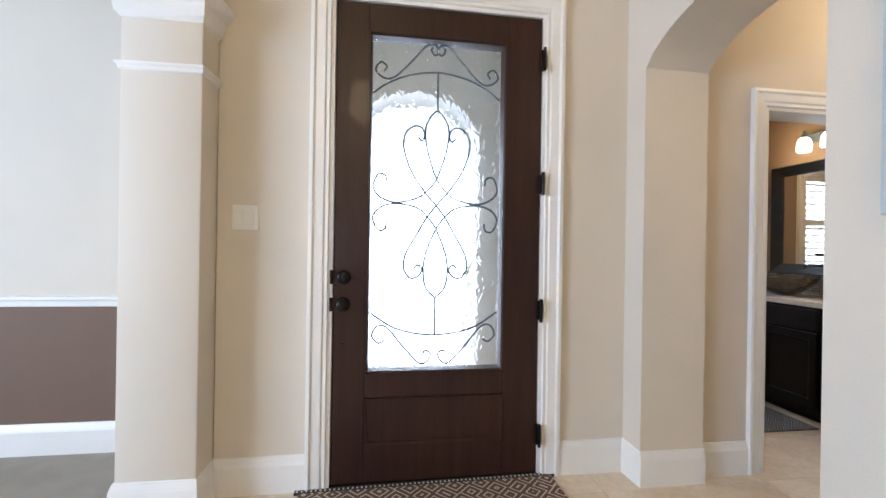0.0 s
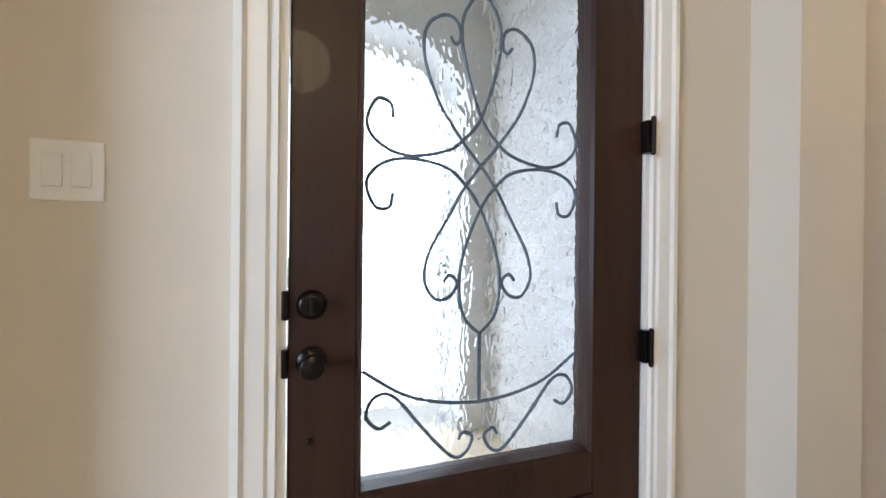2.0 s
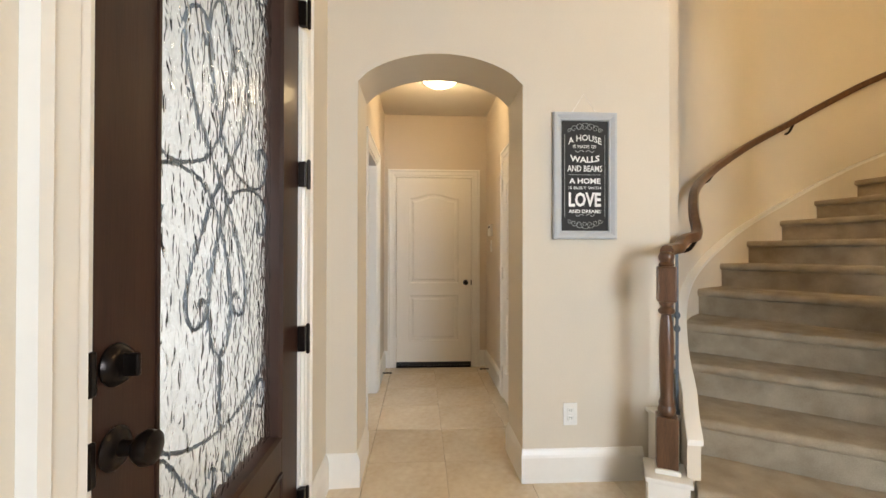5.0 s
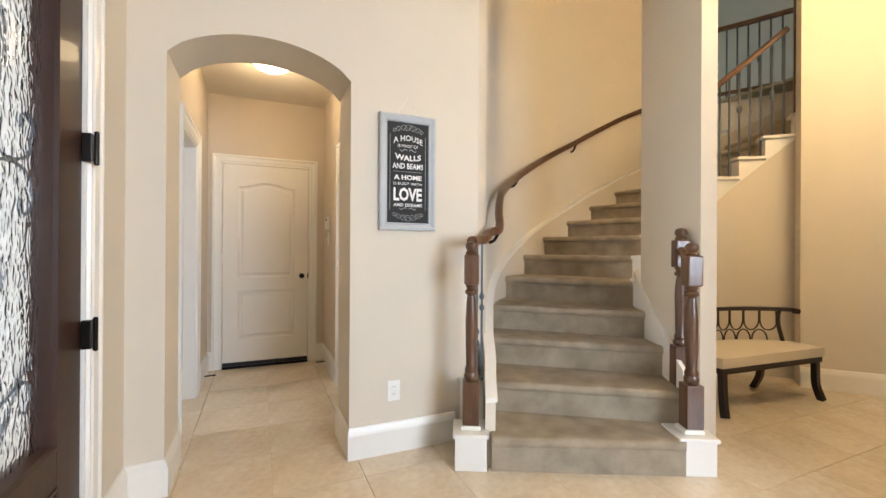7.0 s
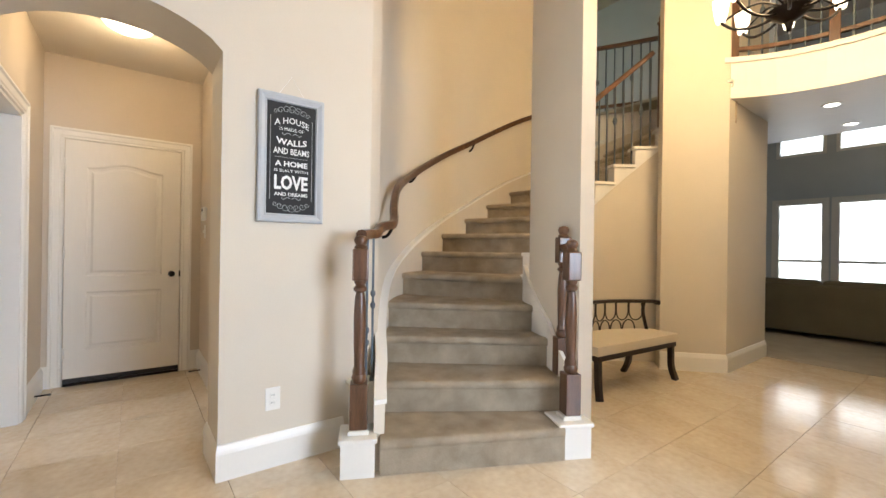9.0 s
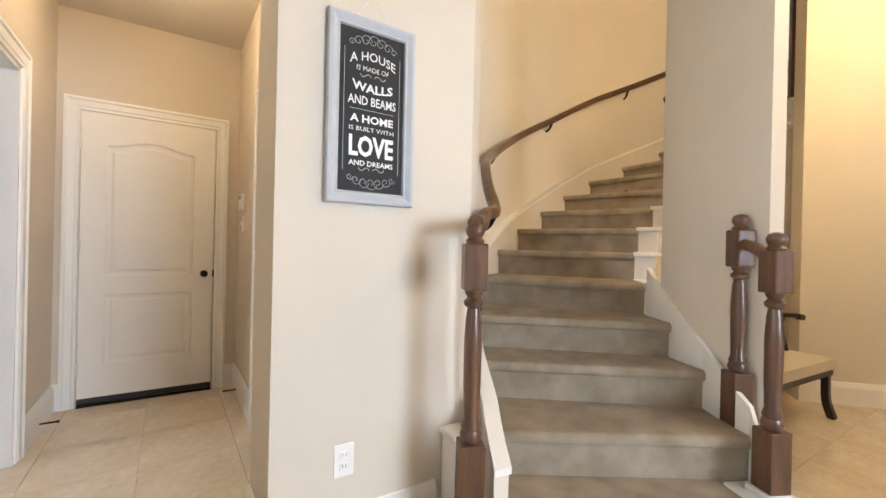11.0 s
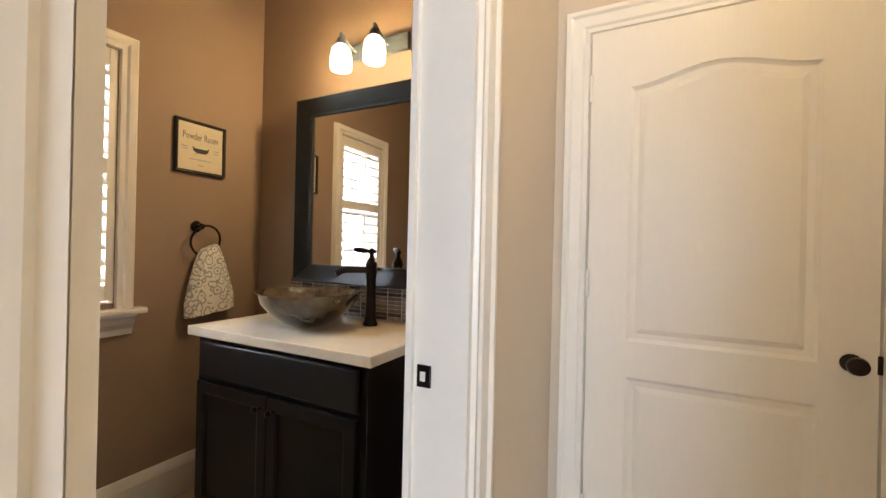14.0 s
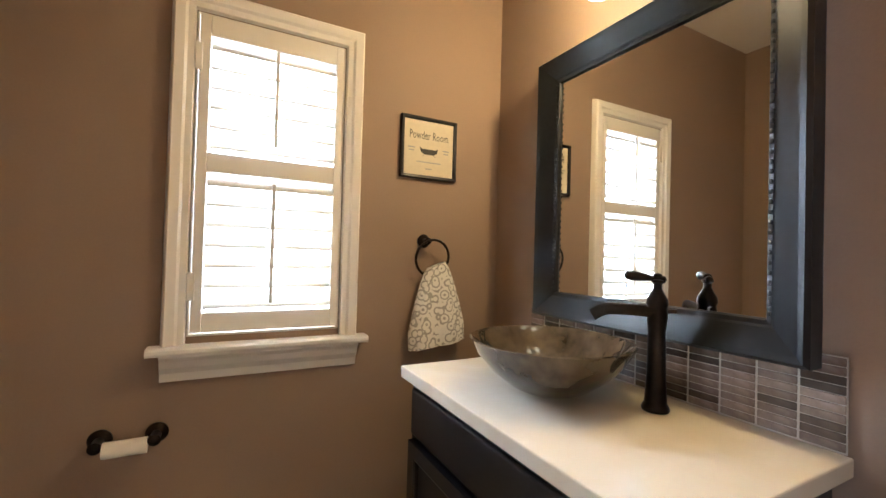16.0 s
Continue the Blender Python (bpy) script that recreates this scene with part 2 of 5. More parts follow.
def box(x0, x1, y0, y1, z0, z1, bev=0.0, bm=None, seg=2):
    bm = bm or bmesh.new()
    r = bmesh.ops.create_cube(bm, size=1)
    vs = r["verts"]
    for v in vs:
        v.co = Vector((x0 + (v.co.x + 0.5) * (x1 - x0), y0 + (v.co.y + 0.5) * (y1 - y0), z0 + (v.co.z + 0.5) * (z1 - z0)))
    if bev:
        es = list({e for v in vs for e in v.link_edges})
        bmesh.ops.bevel(bm, geom=es, offset=bev, segments=seg, affect="EDGES", profile=0.5)
    return bm


def prism(poly, axis, a, b, bm=None):
    """A polygon in the two other axes, drawn out along axis from a to b."""
    bm = bm or bmesh.new()

    def at(p, s):
        return {"x": (s, p[0], p[1]), "y": (p[0], s, p[1]), "z": (p[0], p[1], s)}[axis]
    lo = [bm.verts.new(at(p, a)) for p in poly]
    hi = [bm.verts.new(at(p, b)) for p in poly]
    bm.faces.new(lo)
    bm.faces.new(hi[::-1])
    n = len(poly)
    for i in range(n):
        bm.faces.new((lo[i], lo[(i + 1) % n], hi[(i + 1) % n], hi[i]))
    return bm


def lathe(profile, seg=20, bm=None, m=None):
    bm = bm or bmesh.new()
    rings = []
    for r, z in profile:
        ring = []
        for k in range(seg):
            a = 2 * math.pi * k / seg
            p = Vector((r * math.cos(a), r * math.sin(a), z))
            ring.append(bm.verts.new(m @ p if m else p))
        rings.append(ring)
    for i in range(len(rings) - 1):
        for k in range(seg):
            bm.faces.new((rings[i][k], rings[i][(k + 1) % seg], rings[i + 1][(k + 1) % seg], rings[i + 1][k]))
    for ring in (rings[0], rings[-1]):
        bm.faces.new(ring)
    return bm


def sweep(points, section, bm=None, up=(0, 0, 1), closed=False):
    """A section of (side, up) offsets drawn along points, upright to `up`."""
    bm = bm or bmesh.new()
    pts = [Vector(p) for p in points]
    n = len(pts)
    rings = []
    side = None
    for i, p in enumerate(pts):
        a = pts[(i - 1) % n] if closed else pts[max(i - 1, 0)]
        b = pts[(i + 1) % n] if closed else pts[min(i + 1, n - 1)]
        d = (b - a).normalized()
        s = d.cross(Vector(up))
        if s.length < 0.05:
            s = side if side else d.orthogonal()
        s.normalize()
        side = s
        u = s.cross(d).normalized()
        rings.append([bm.verts.new(p + s * x + u * y) for x, y in section])
    k = len(section)
    for i in range(n if closed else n - 1):
        r0, r1 = rings[i], rings[(i + 1) % n]
        for j in range(k):
            bm.faces.new((r0[j], r0[(j + 1) % k], r1[(j + 1) % k], r1[j]))
    if not closed:
        bm.faces.new(rings[0])
        bm.faces.new(rings[-1][::-1])
    return bm


def round_section(r, k=8, ry=None):
    return [(r * math.cos(2 * math.pi * i / k), (ry or r) * math.sin(2 * math.pi * i / k)) for i in range(k)]


def spline(points, steps=8, closed=False):
    """Catmull-Rom through points."""
    pts = [Vector(p) for p in points]
    n = len(pts)
    out = []
    for i in range(n if closed else n - 1):
        g = (lambda j: pts[j % n]) if closed else (lambda j: pts[min(max(j, 0), n - 1)])
        p0, p1, p2, p3 = g(i - 1), g(i), g(i + 1), g(i + 2)
        for s in range(steps):
            t = s / steps
            out.append(0.5 * (2 * p1 + (p2 - p0) * t + (2 * p0 - 5 * p1 + 4 * p2 - p3) * t * t + (3 * p1 - p0 - 3 * p2 + p3) * t ** 3))
    if not closed:
        out.append(pts[-1])
    return out


def bevel_all(bm, offset, seg=2, angle=40):
    es = [e for e in bm.edges if len(e.link_faces) == 2 and e.calc_face_angle(0) > radians(angle)]
    bmesh.ops.bevel(bm, geom=es, offset=offset, segments=seg, affect="EDGES", profile=0.5)
    return bm


# ---- shell ----
TOP = 5.8
CX, CY = 0.545, -2.053      # centre of the curved stair
RISE = 0.193
UP = 16 * RISE            # upper floor
EDGE_Y = 2.222             # entry wall
N_IN = ([1, 2, 3, 4, 5, 9, 13, 16], [92, 86, 74, 63, 50, -9, -53, -86], [1.60, 1.42, 1.31, 1.30, 1.30, 1.30, 1.30, 1.30])
N_OUT = ([1, 2, 3, 4, 5, 6, 8, 10, 13, 16], [81, 73, 63.5, 56, 43, 32.4, 11, -8, -42, -75], [2.56, 2.46, 2.42, 2.40, 2.38, 2.34, 2.32, 2.32, 2.32, 2.32])


def polar(deg, r):
    return Vector((CX + r * math.cos(radians(deg)), CY + r * math.sin(radians(deg)), 0))


def tread_in(n):
    return polar(np.interp(n, N_IN[0], N_IN[1]), np.interp(n, N_IN[0], N_IN[2]))


def tread_out(n):
    return polar(np.interp(n, N_OUT[0], N_OUT[1]), np.interp(n, N_OUT[0], N_OUT[2]))


def wall_arc(deg):
    r = float(np.interp(deg, [-75, -8, 11, 43, 56, 63.5, 73], [2.34, 2.34, 2.34, 2.40, 2.42, 2.44, 2.48]))
    return polar(deg, r)


# entry wall with the front door's opening
bm = bmesh.new()
box(-0.76, -0.237, EDGE_Y, EDGE_Y + 0.22, 0, TOP, 0, bm)
box(0.897, 1.42, EDGE_Y, EDGE_Y + 0.22, 0, TOP, 0, bm)
box(-0.237, 0.897, EDGE_Y, EDGE_Y + 0.22, 2.487, TOP, 0, bm)
struct("wall_entry", bm, WALL, "beige painted plaster wall round the front door")

# wall with the arch into the hall, and the framed sign
arch = [(0.34, 0), (1.168, 0), (1.168, 2.165)]
for i in range(1, 16):
    u = i / 16
    arch.append((1.168 + 0.892 * u, 2.165 + 0.158 * (1 - (2 * u - 1) ** 2) ** 0.75))
arch += [(2.06, 2.165), (2.06, 0), (EDGE_Y, 0), (EDGE_Y, TOP), (0.34, TOP)]
bm = prism(arch, "x", 1.37, 1.73)
es = [e for e in bm.edges if len(e.link_faces) == 2 and e.calc_face_angle(0) > radians(60) and max(v.co.z for v in e.verts) < 2.6 and min(v.co.y for v in e.verts) > 1.0 and max(v.co.y for v in e.verts) < 2.1 and max(v.co.z for v in e.verts) > 0.01]
bmesh.ops.bevel(bm, geom=es, offset=0.030, segments=4, affect="EDGES", profile=0.5)
struct("wall_arch", bm, WALL, "off-white painted wall with a low arched opening", True)

# hall walls
HY0, HY1, HX = 1.0, 2.115, 3.66
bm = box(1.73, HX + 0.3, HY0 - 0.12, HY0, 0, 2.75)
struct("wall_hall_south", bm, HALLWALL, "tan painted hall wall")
PX0, PX1, PZ = 2.135, 2.855, 2.03
bm = bmesh.new()
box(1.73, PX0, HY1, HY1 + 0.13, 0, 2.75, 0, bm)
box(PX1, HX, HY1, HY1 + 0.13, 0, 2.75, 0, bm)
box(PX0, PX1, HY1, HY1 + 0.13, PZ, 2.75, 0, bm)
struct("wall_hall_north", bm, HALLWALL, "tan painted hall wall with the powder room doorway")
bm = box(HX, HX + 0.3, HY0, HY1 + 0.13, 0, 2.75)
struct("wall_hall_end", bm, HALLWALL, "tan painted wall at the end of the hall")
struct("ceiling_hall", box(1.70, 4.0, 0.8, HY1 + 0.05, 2.74, 2.85), CEIL, "tan hall ceiling")

# powder room
PWX, PWY = 3.67, 3.828
WX0, WX1, WZ0, WZ1 = 2.434, 2.937, 0.968, 2.053
bm = bmesh.new()
box(1.5, WX0, PWY, PWY + 0.2, 0, 2.75, 0, bm)
box(WX1, PWX + 0.2, PWY, PWY + 0.2, 0, 2.75, 0, bm)
box(WX0, WX1, PWY, PWY + 0.2, 0, WZ0, 0, bm)
box(WX0, WX1, PWY, PWY + 0.2, WZ1, 2.75, 0, bm)
struct("wall_powder_window", bm, POWDER, "brown painted powder room wall with a shuttered window")
struct("wall_powder_mirror", box(PWX, PWX + 0.2, HY1 + 0.13, PWY, 0, 2.75), POWDER, "brown painted wall behind the mirror")
struct("wall_powder_west", box(1.42, 1.5, HY1 + 0.15, PWY + 0.2, 0, 2.75), POWDER, "brown painted powder room wall")
bm = bmesh.new()
box(1.5, PX0, HY1 + 0.13, HY1 + 0.15, 0, 2.75, 0, bm)
box(PX1, PWX, HY1 + 0.13, HY1 + 0.15, 0, 2.75, 0, bm)
box(PX0, PX1, HY1 + 0.13, HY1 + 0.15, PZ, 2.75, 0, bm)
struct("wall_powder_inner", bm, POWDER, "brown painted inner face of the doorway wall")
struct("ceiling_powder", box(1.3, 3.85, HY1 + 0.05, 4.02, 2.75, 2.85), CEIL, "pale powder room ceiling")

# stair wall, curved
degs = [73, 71, 68, 65, 62, 59, 56] + list(range(53, -35, -3))
inner = [Vector((1.385, 0.335, 0))] + [wall_arc(d) for d in degs if wall_arc(d).x > 1.385 or d < 40]
bm = bmesh.new()
outer = [p + (p - Vector((CX, CY, 0))).normalized() * 0.12 for p in inner]
ring = [[bm.verts.new((p.x, p.y, z)) for z in (0, TOP)] for p in inner]
ring2 = [[bm.verts.new((p.x, p.y, z)) for z in (0, TOP)] for p in outer]
for i in range(len(inner) - 1):
    bm.faces.new((ring[i][0], ring[i + 1][0], ring[i + 1][1], ring[i][1]))
    bm.faces.new((ring2[i][0], ring2[i][1], ring2[i + 1][1], ring2[i + 1][0]))
    bm.faces.new((ring[i][1], ring[i + 1][1], ring2[i + 1][1], ring2[i][1]))
struct("wall_stair", bm, WALL, "warm beige wall curving round the stair", True)

# full-height inner wall end beside the stair
a_in = [polar(d, 1.15) for d in range(86, 54, -4)]
a_out = [polar(d, 1.285) for d in range(86, 54, -4)]
bm = prism([(p.x, p.y) for p in a_in + a_out[::-1]], "z", 0, TOP)
bevel_all(bm, 0.02, 3, 60)
struct("wall_column", bm, WALL, "off-white full-height wall end beside the stair", True)

# pier beside the bench niche, and the wall that leads to the living room
bm = prism([(1.10, -2.79), (0.65, -3.20), (0.67, -4.39), (0.85, -4.39), (0.85, -3.35), (1.22, -2.95)], "z", 0, TOP)
bevel_all(bm, 0.015, 3, 25)
struct("wall_pier", bm, WALL, "beige painted pier at the edge of the foyer", True)

# upper floor with its round edge
edge = [Vector((0.70, -3.17, 0))] + [Vector((-0.29 + 1.39 * math.cos(radians(d)), -2.19 + 1.39 * math.sin(radians(d)), 0)) for d in range(-48, -134, -5)] + [Vector((-3.2, -3.22, 0))]
poly = [(p.x, p.y) for p in edge] + [(-3.2, -5.6), (0.85, -5.6), (3.4, -5.6), (3.4, -3.2), (2.75, -3.45), (1.75, -4.0), (1.2, -4.0)]
struct("upper_floor", prism(poly, "z", 2.72, UP - 0.02), TRIM, "cream rounded edge and soffit of the upper floor")
fl = [(p.x + (Vector((-0.2, -2.2, 0)) - p).normalized().x * 0.03, p.y + (Vector((-0.2, -2.2, 0)) - p).normalized().y * 0.03) for p in edge]
struct("upper_floor_lip", prism(fl + [(-3.2, -3.6), (0.8, -3.6)], "z", UP - 0.02, UP + 0.03), TRIM, "white moulded lip of the upper floor")
struct("upper_carpet", box(-3.2, 3.1, -4.75, -3.65, UP - 0.015, UP + 0.02), CARPET2, "beige upstairs carpet")

# outer closing walls
LIVING_X = (-1.71, -0.77, 0.17, 1.11)
bm = bmesh.new()
box(-5, LIVING_X[0], -9.6, -9.4, 0, TOP, 0, bm)
box(LIVING_X[3] + 0.8, 7, -9.6, -9.4, 0, TOP, 0, bm)
for z0, z1 in ((0, 0.6), (2.25, 3.18), (3.7, TOP)):
    box(LIVING_X[0], LIVING_X[3] + 0.8, -9.6, -9.4, z0, z1, 0, bm)
for x in LIVING_X[:3]:
    for z0, z1 in ((0.6, 2.25), (3.18, 3.7)):
        box(x + 0.8, x + 0.94, -9.6, -9.4, z0, z1, 0, bm)
struct("wall_living_end", bm, GREYWALL, "blue-grey living room wall with tall windows")
struct("wall_living_east", box(6.0, 6.2, -9.4, -2.0, 0, TOP), GREYWALL, "blue-grey living room wall")
struct("wall_lower_back", box(0.85, 6.0, -4.39, -4.27, 0, 2.72), GREYWALL, "grey wall behind the stair")
struct("wall_upper_back", box(0.95, 6.0, -5.75, -5.6, UP, TOP), GREYWALL, "grey upstairs wall")
struct("wall_living_west", box(-5.0, -4.8, -9.4, -3.0, 0, TOP), GREYWALL, "plain living room wall")
# window opening out of view, assumed and placed to aim daylight at the arch wall
bm = bmesh.new()
box(-4.7, -4.5, -3.2, -1.4, 0, TOP, 0, bm)
box(-4.7, -4.5, 0.6, 2.95, 0, TOP, 0, bm)
box(-4.7, -4.5, -1.4, 0.6, 0, 0.8, 0, bm)
box(-4.7, -4.5, -1.4, 0.6, 2.6, TOP, 0, bm)
struct("wall_dining_west", bm, WALL, "unseen beige dining room wall with an assumed window opening")
DRY = 2.75
struct("wall_dining_north", box(-4.5, -0.76, DRY, DRY + 0.2, 0.88, TOP), WALL, "beige dining room wall above the chair rail")
struct("wall_dining_wainscot", box(-4.5, -0.76, DRY, DRY + 0.2, 0, 0.88), DINING_LOW, "brown painted dado below the chair rail")
struct("wall_dining_south", box(-4.5, -1.4, -3.4, -3.2, 0, 2.72), WALL, "plain beige wall")
struct("ceiling_upper", box(-5, 7, -9.6, 2.9, TOP, TOP + 0.1), CEIL, "high foyer ceiling")
# dining room side: end of the wall, an added light-blocking wall, and the beam above the opening
bm = box(-1.10, -0.765, 2.05, DRY, 0, TOP)
bevel_all(bm, 0.012, 2, 60)
struct("wall_dining_end", bm, WALL, "beige wall end beside the front door", True)
# unseen wall, added to hold dining daylight off the stair
struct("wall_dining_blocker", box(-1.40, -1.20, -3.2, -0.75, 0, 2.72), WALL, "unseen plain beige wall added to block dining room daylight")
struct("dining_beam", box(-1.055, -0.765, -3.2, 2.05, 2.62, TOP), WALL, "beige beam above the dining room opening")

# floors
struct("floor_subfloor", box(-1.055, 4.0, -4.35, PWY, -0.12, -0.012), GROUT, "grout bed under the floor tiles")
struct("floor_living", box(-5, 6.2, -9.6, -4.35, -0.12, 0.006), CARPET2, "beige living room carpet")
struct("floor_dining", box(-4.7, -1.055, -4.35, DRY, -0.12, 0.004), CARPET2, "beige dining room carpet")


# ---- trim ----
BASE = [(0, 0), (0.020, 0), (0.020, 0.135), (0.016, 0.150), (0.012, 0.160), (0.006, 0.175), (0, 0.180)]


def baseboard(points, label="white moulded baseboard", h=1.0):
    """points run with the wall on their left: the board stands out to the right."""
    bm = sweep([(x, y, 0) for x, y in points], [(a, b * h) for a, b in BASE])
    return struct("baseboard", bm, TRIM, label)


baseboard([(-0.765, EDGE_Y), (-0.32, EDGE_Y)])
baseboard([(0.98, EDGE_Y), (1.37, EDGE_Y)])
baseboard([(1.37, EDGE_Y), (1.37, 2.06), (1.73, 2.06), (1.73, HY1)])
baseboard([(1.73, HY1), (PX0 - 0.095, HY1)])
baseboard([(PX1 + 0.095, HY1), (HX, HY1)])
baseboard([(HX, HY1), (HX, 2.075)])
baseboard([(HX, 1.08), (HX, HY0), (2.74, HY0)])
baseboard([(1.73, HY0), (1.73, 1.168), (1.37, 1.168), (1.37, 0.50)])
baseboard([(PWX, 3.56), (PWX, PWY), (1.5, PWY)][::-1])
baseboard([(1.10, -2.79), (0.65, -3.20), (0.67, -4.39)])
baseboard([(-1.10, DRY), (-1.10, 2.05), (-0.765, 2.05), (-0.765, EDGE_Y)])
baseboard([(-4.5, DRY), (-1.055, DRY)])
niche = [polar(d, 1.18) for d in range(54, -40, -4)]
baseboard([(p.x, p.y) for p in niche])
bm = sweep([(-4.5, DRY, 0.88), (-1.055, DRY, 0.88)], [(0, -0.035), (0.012, -0.03), (0.016, 0.0), (0.03, 0.01), (0.03, 0.025), (0, 0.03)])
struct("chair_rail", bm, TRIM, "white moulded chair rail")


def band(z, reach, h):
    x0, x1, y0 = -1.10, -0.765, 2.05
    prof = [(0, -h * 0.5), (reach * 0.35, -h * 0.35), (reach * 0.5, 0), (reach, h * 0.3), (reach, h * 0.5), (0, h * 0.5)]
    return sweep([(x0, DRY, z), (x0, y0, z), (x1, y0, z), (x1, EDGE_Y, z)], prof)


struct("trim_band", band(1.985, 0.022, 0.035), TRIM, "thin white moulding round the wall end")
struct("trim_capital", band(2.27, 0.07, 0.15), TRIM, "white crown moulding capital")


def casing(name, axis, plane, out, a0, a1, z1, w=0.09, label="white moulded door casing"):
    """Three mitred legs of casing round an opening a0..a1 wide and z1 high, on the wall `plane`, standing out in the direction `out`."""
    prof = [(0, 0.0), (0.006, 0.014), (0.022, 0.012), (0.030, 0.018), (w * 0.72, 0.020), (w * 0.82, 0.028), (w, 0.026), (w, 0)]
    bm = bmesh.new()
    rings = []
    for sx, sz, zb in ((-1, 0, 0), (-1, 1, z1), (1, 1, z1), (1, 0, 0)):
        ring = []
        for o, d in prof:
            a = (a0 - o) if sx < 0 else (a1 + o)
            z = zb + o * sz
            p = plane + out * d
            ring.append(bm.verts.new((a, p, z) if axis == "y" else (p, a, z)))
        rings.append(ring)
    k = len(prof)
    for i in range(3):
        for j in range(k):
            bm.faces.new((rings[i][j], rings[i][(j + 1) % k], rings[i + 1][(j + 1) % k], rings[i + 1][j]))
    bm.faces.new(rings[0])
    bm.faces.new(rings[-1])
    return struct(name, bm, TRIM, label)


casing("trim_entry_casing", "y", EDGE_Y, -1, -0.231, 0.891, 2.481, 0.10)
casing("trim_powder_casing", "y", HY1, -1, PX0, PX1, PZ, 0.095)
casing("trim_end_casing", "x", HX, -1, 1.168, 1.985, 2.055, 0.09)
casing("trim_closet_casing", "y", HY0, 1, 1.838, 2.645, 2.03, 0.09)


def jamb(name, x0, x1, y0, y1, z1, t=0.022):
    bm = bmesh.new()
    box(x0 - t, x0, y0, y1, 0, z1 + t, 0, bm)
    box(x1, x1 + t, y0, y1, 0, z1 + t, 0, bm)
    box(x0, x1, y0, y1, z1, z1 + t, 0, bm)
    return struct(name, bm, TRIM, "white painted door jamb")


jamb("door_jamb", -0.215, 0.875, EDGE_Y - 0.003, EDGE_Y + 0.22, 2.465)
bm = bmesh.new()
box(PX0 - 0.0, PX0 + 0.018, HY1 - 0.003, HY1 + 0.155, 0, PZ, 0, bm)
box(PX1 - 0.018, PX1, HY1 - 0.003, HY1 + 0.155, 0, PZ, 0, bm)
box(PX0 + 0.018, PX1 - 0.018, HY1 - 0.003, HY1 + 0.155, PZ - 0.018, PZ, 0, bm)
box(PX1 - 0.032, PX1 - 0.018, HY1 + 0.135, HY1 + 0.152, 0, PZ - 0.018, 0, bm)
struct("door_jamb", bm, TRIM, "white painted powder room door jamb")
strike = thing("strike_plate", "dark bronze strike plate in a door jamb", "strike plate")
sb = box(PX1 - 0.022, PX1 - 0.0165, HY1 + 0.088, HY1 + 0.126, 0.905, 0.957, 0.003)
part("plate", sb, BRONZE, strike)
part("latch_hole", box(PX1 - 0.024, PX1 - 0.0215, HY1 + 0.102, HY1 + 0.115, 0.920, 0.942), PLASTIC, strike)


# ---- staircase ----
stair = thing("staircase", "curved staircase with grey-brown carpet and white skirts", "staircase")


def step(n):
    a0, b0, a1, b1 = tread_in(n), tread_out(n), tread_in(n + 1), tread_out(n + 1)
    am, bmid = tread_in(n + 0.5), tread_out(n + 0.5)
    lip = (a0 - a1).normalized() * 0.028
    lip2 = (b0 - b1).normalized() * 0.028
    bm = prism([(p.x, p.y) for p in (a0, b0, bmid, b1, a1, am)], "z", max(0, (n - 2)) * RISE, n * RISE - 0.04)
    top = bmesh.new()
    prism([(p.x, p.y) for p in (a0 + lip, b0 + lip2, bmid, b1, a1, am)], "z", n * RISE - 0.055, n * RISE, top)
    es = [e for e in top.edges if all((v.co.xy - (a0 + lip).xy).length < 1e-4 or (v.co.xy - (b0 + lip2).xy).length < 1e-4 for v in e.verts) and abs(e.verts[0].co.z - e.verts[1].co.z) < 1e-4]
    bmesh.ops.bevel(top, geom=es, offset=0.024, segments=4, affect="EDGES", profile=0.5)
    tmp = bpy.data.meshes.new("tmp")
    top.to_mesh(tmp)
    top.free()
    bm.from_mesh(tmp)
    bpy.data.meshes.remove(tmp)
    return part("step", bm, CARPET, stair)


for n in range(1, 17):
    step(n)


def strip(fn, n0, n1, lo, hi, t, steps=60):
    """An upright board along the curve fn(n), its top and foot following the nosings."""
    bm = bmesh.new()
    rings = []
    for i in range(steps + 1):
        n = n0 + (n1 - n0) * i / steps
        p = fn(n)
        r = (p - Vector((CX, CY, 0))).normalized() * t
        z0, z1 = max(0.0, n * RISE + lo), n * RISE + hi
        rings.append([bm.verts.new(q) for q in ((p.x, p.y, z0), (p.x, p.y, z1), (p.x + r.x, p.y + r.y, z1), (p.x + r.x, p.y + r.y, z0))])
    for i in range(steps):
        for j in range(4):
            bm.faces.new((rings[i][j], rings[i][(j + 1) % 4], rings[i + 1][(j + 1) % 4], rings[i + 1][j]))
    bm.faces.new(rings[0])
    bm.faces.new(rings[-1])
    return bm


skirt_line = lambda n: tread_out(n) * 0.99 + Vector((CX, CY, 0)) * 0.01
part("skirt", strip(skirt_line, 1.15, 16, -0.30, 0.13, 0.06), WALL, stair, "cream painted skirt board along the wall")
part("skirt_lip", strip(lambda n: skirt_line(n) + (Vector((CX, CY, 0)) - skirt_line(n)).normalized() * 0.012, 1.15, 16, 0.13, 0.155, 0.07), TRIM, stair, "narrow cream moulding on the skirt board")
part("skirt", strip(tread_in, 1.35, 4.9, -0.30, 0.12, -0.03), TRIM, stair, "white painted skirt board beside the wall end")


def n_at(deg):
    return float(np.interp(-deg, [-d for d in N_IN[1]], N_IN[0]))


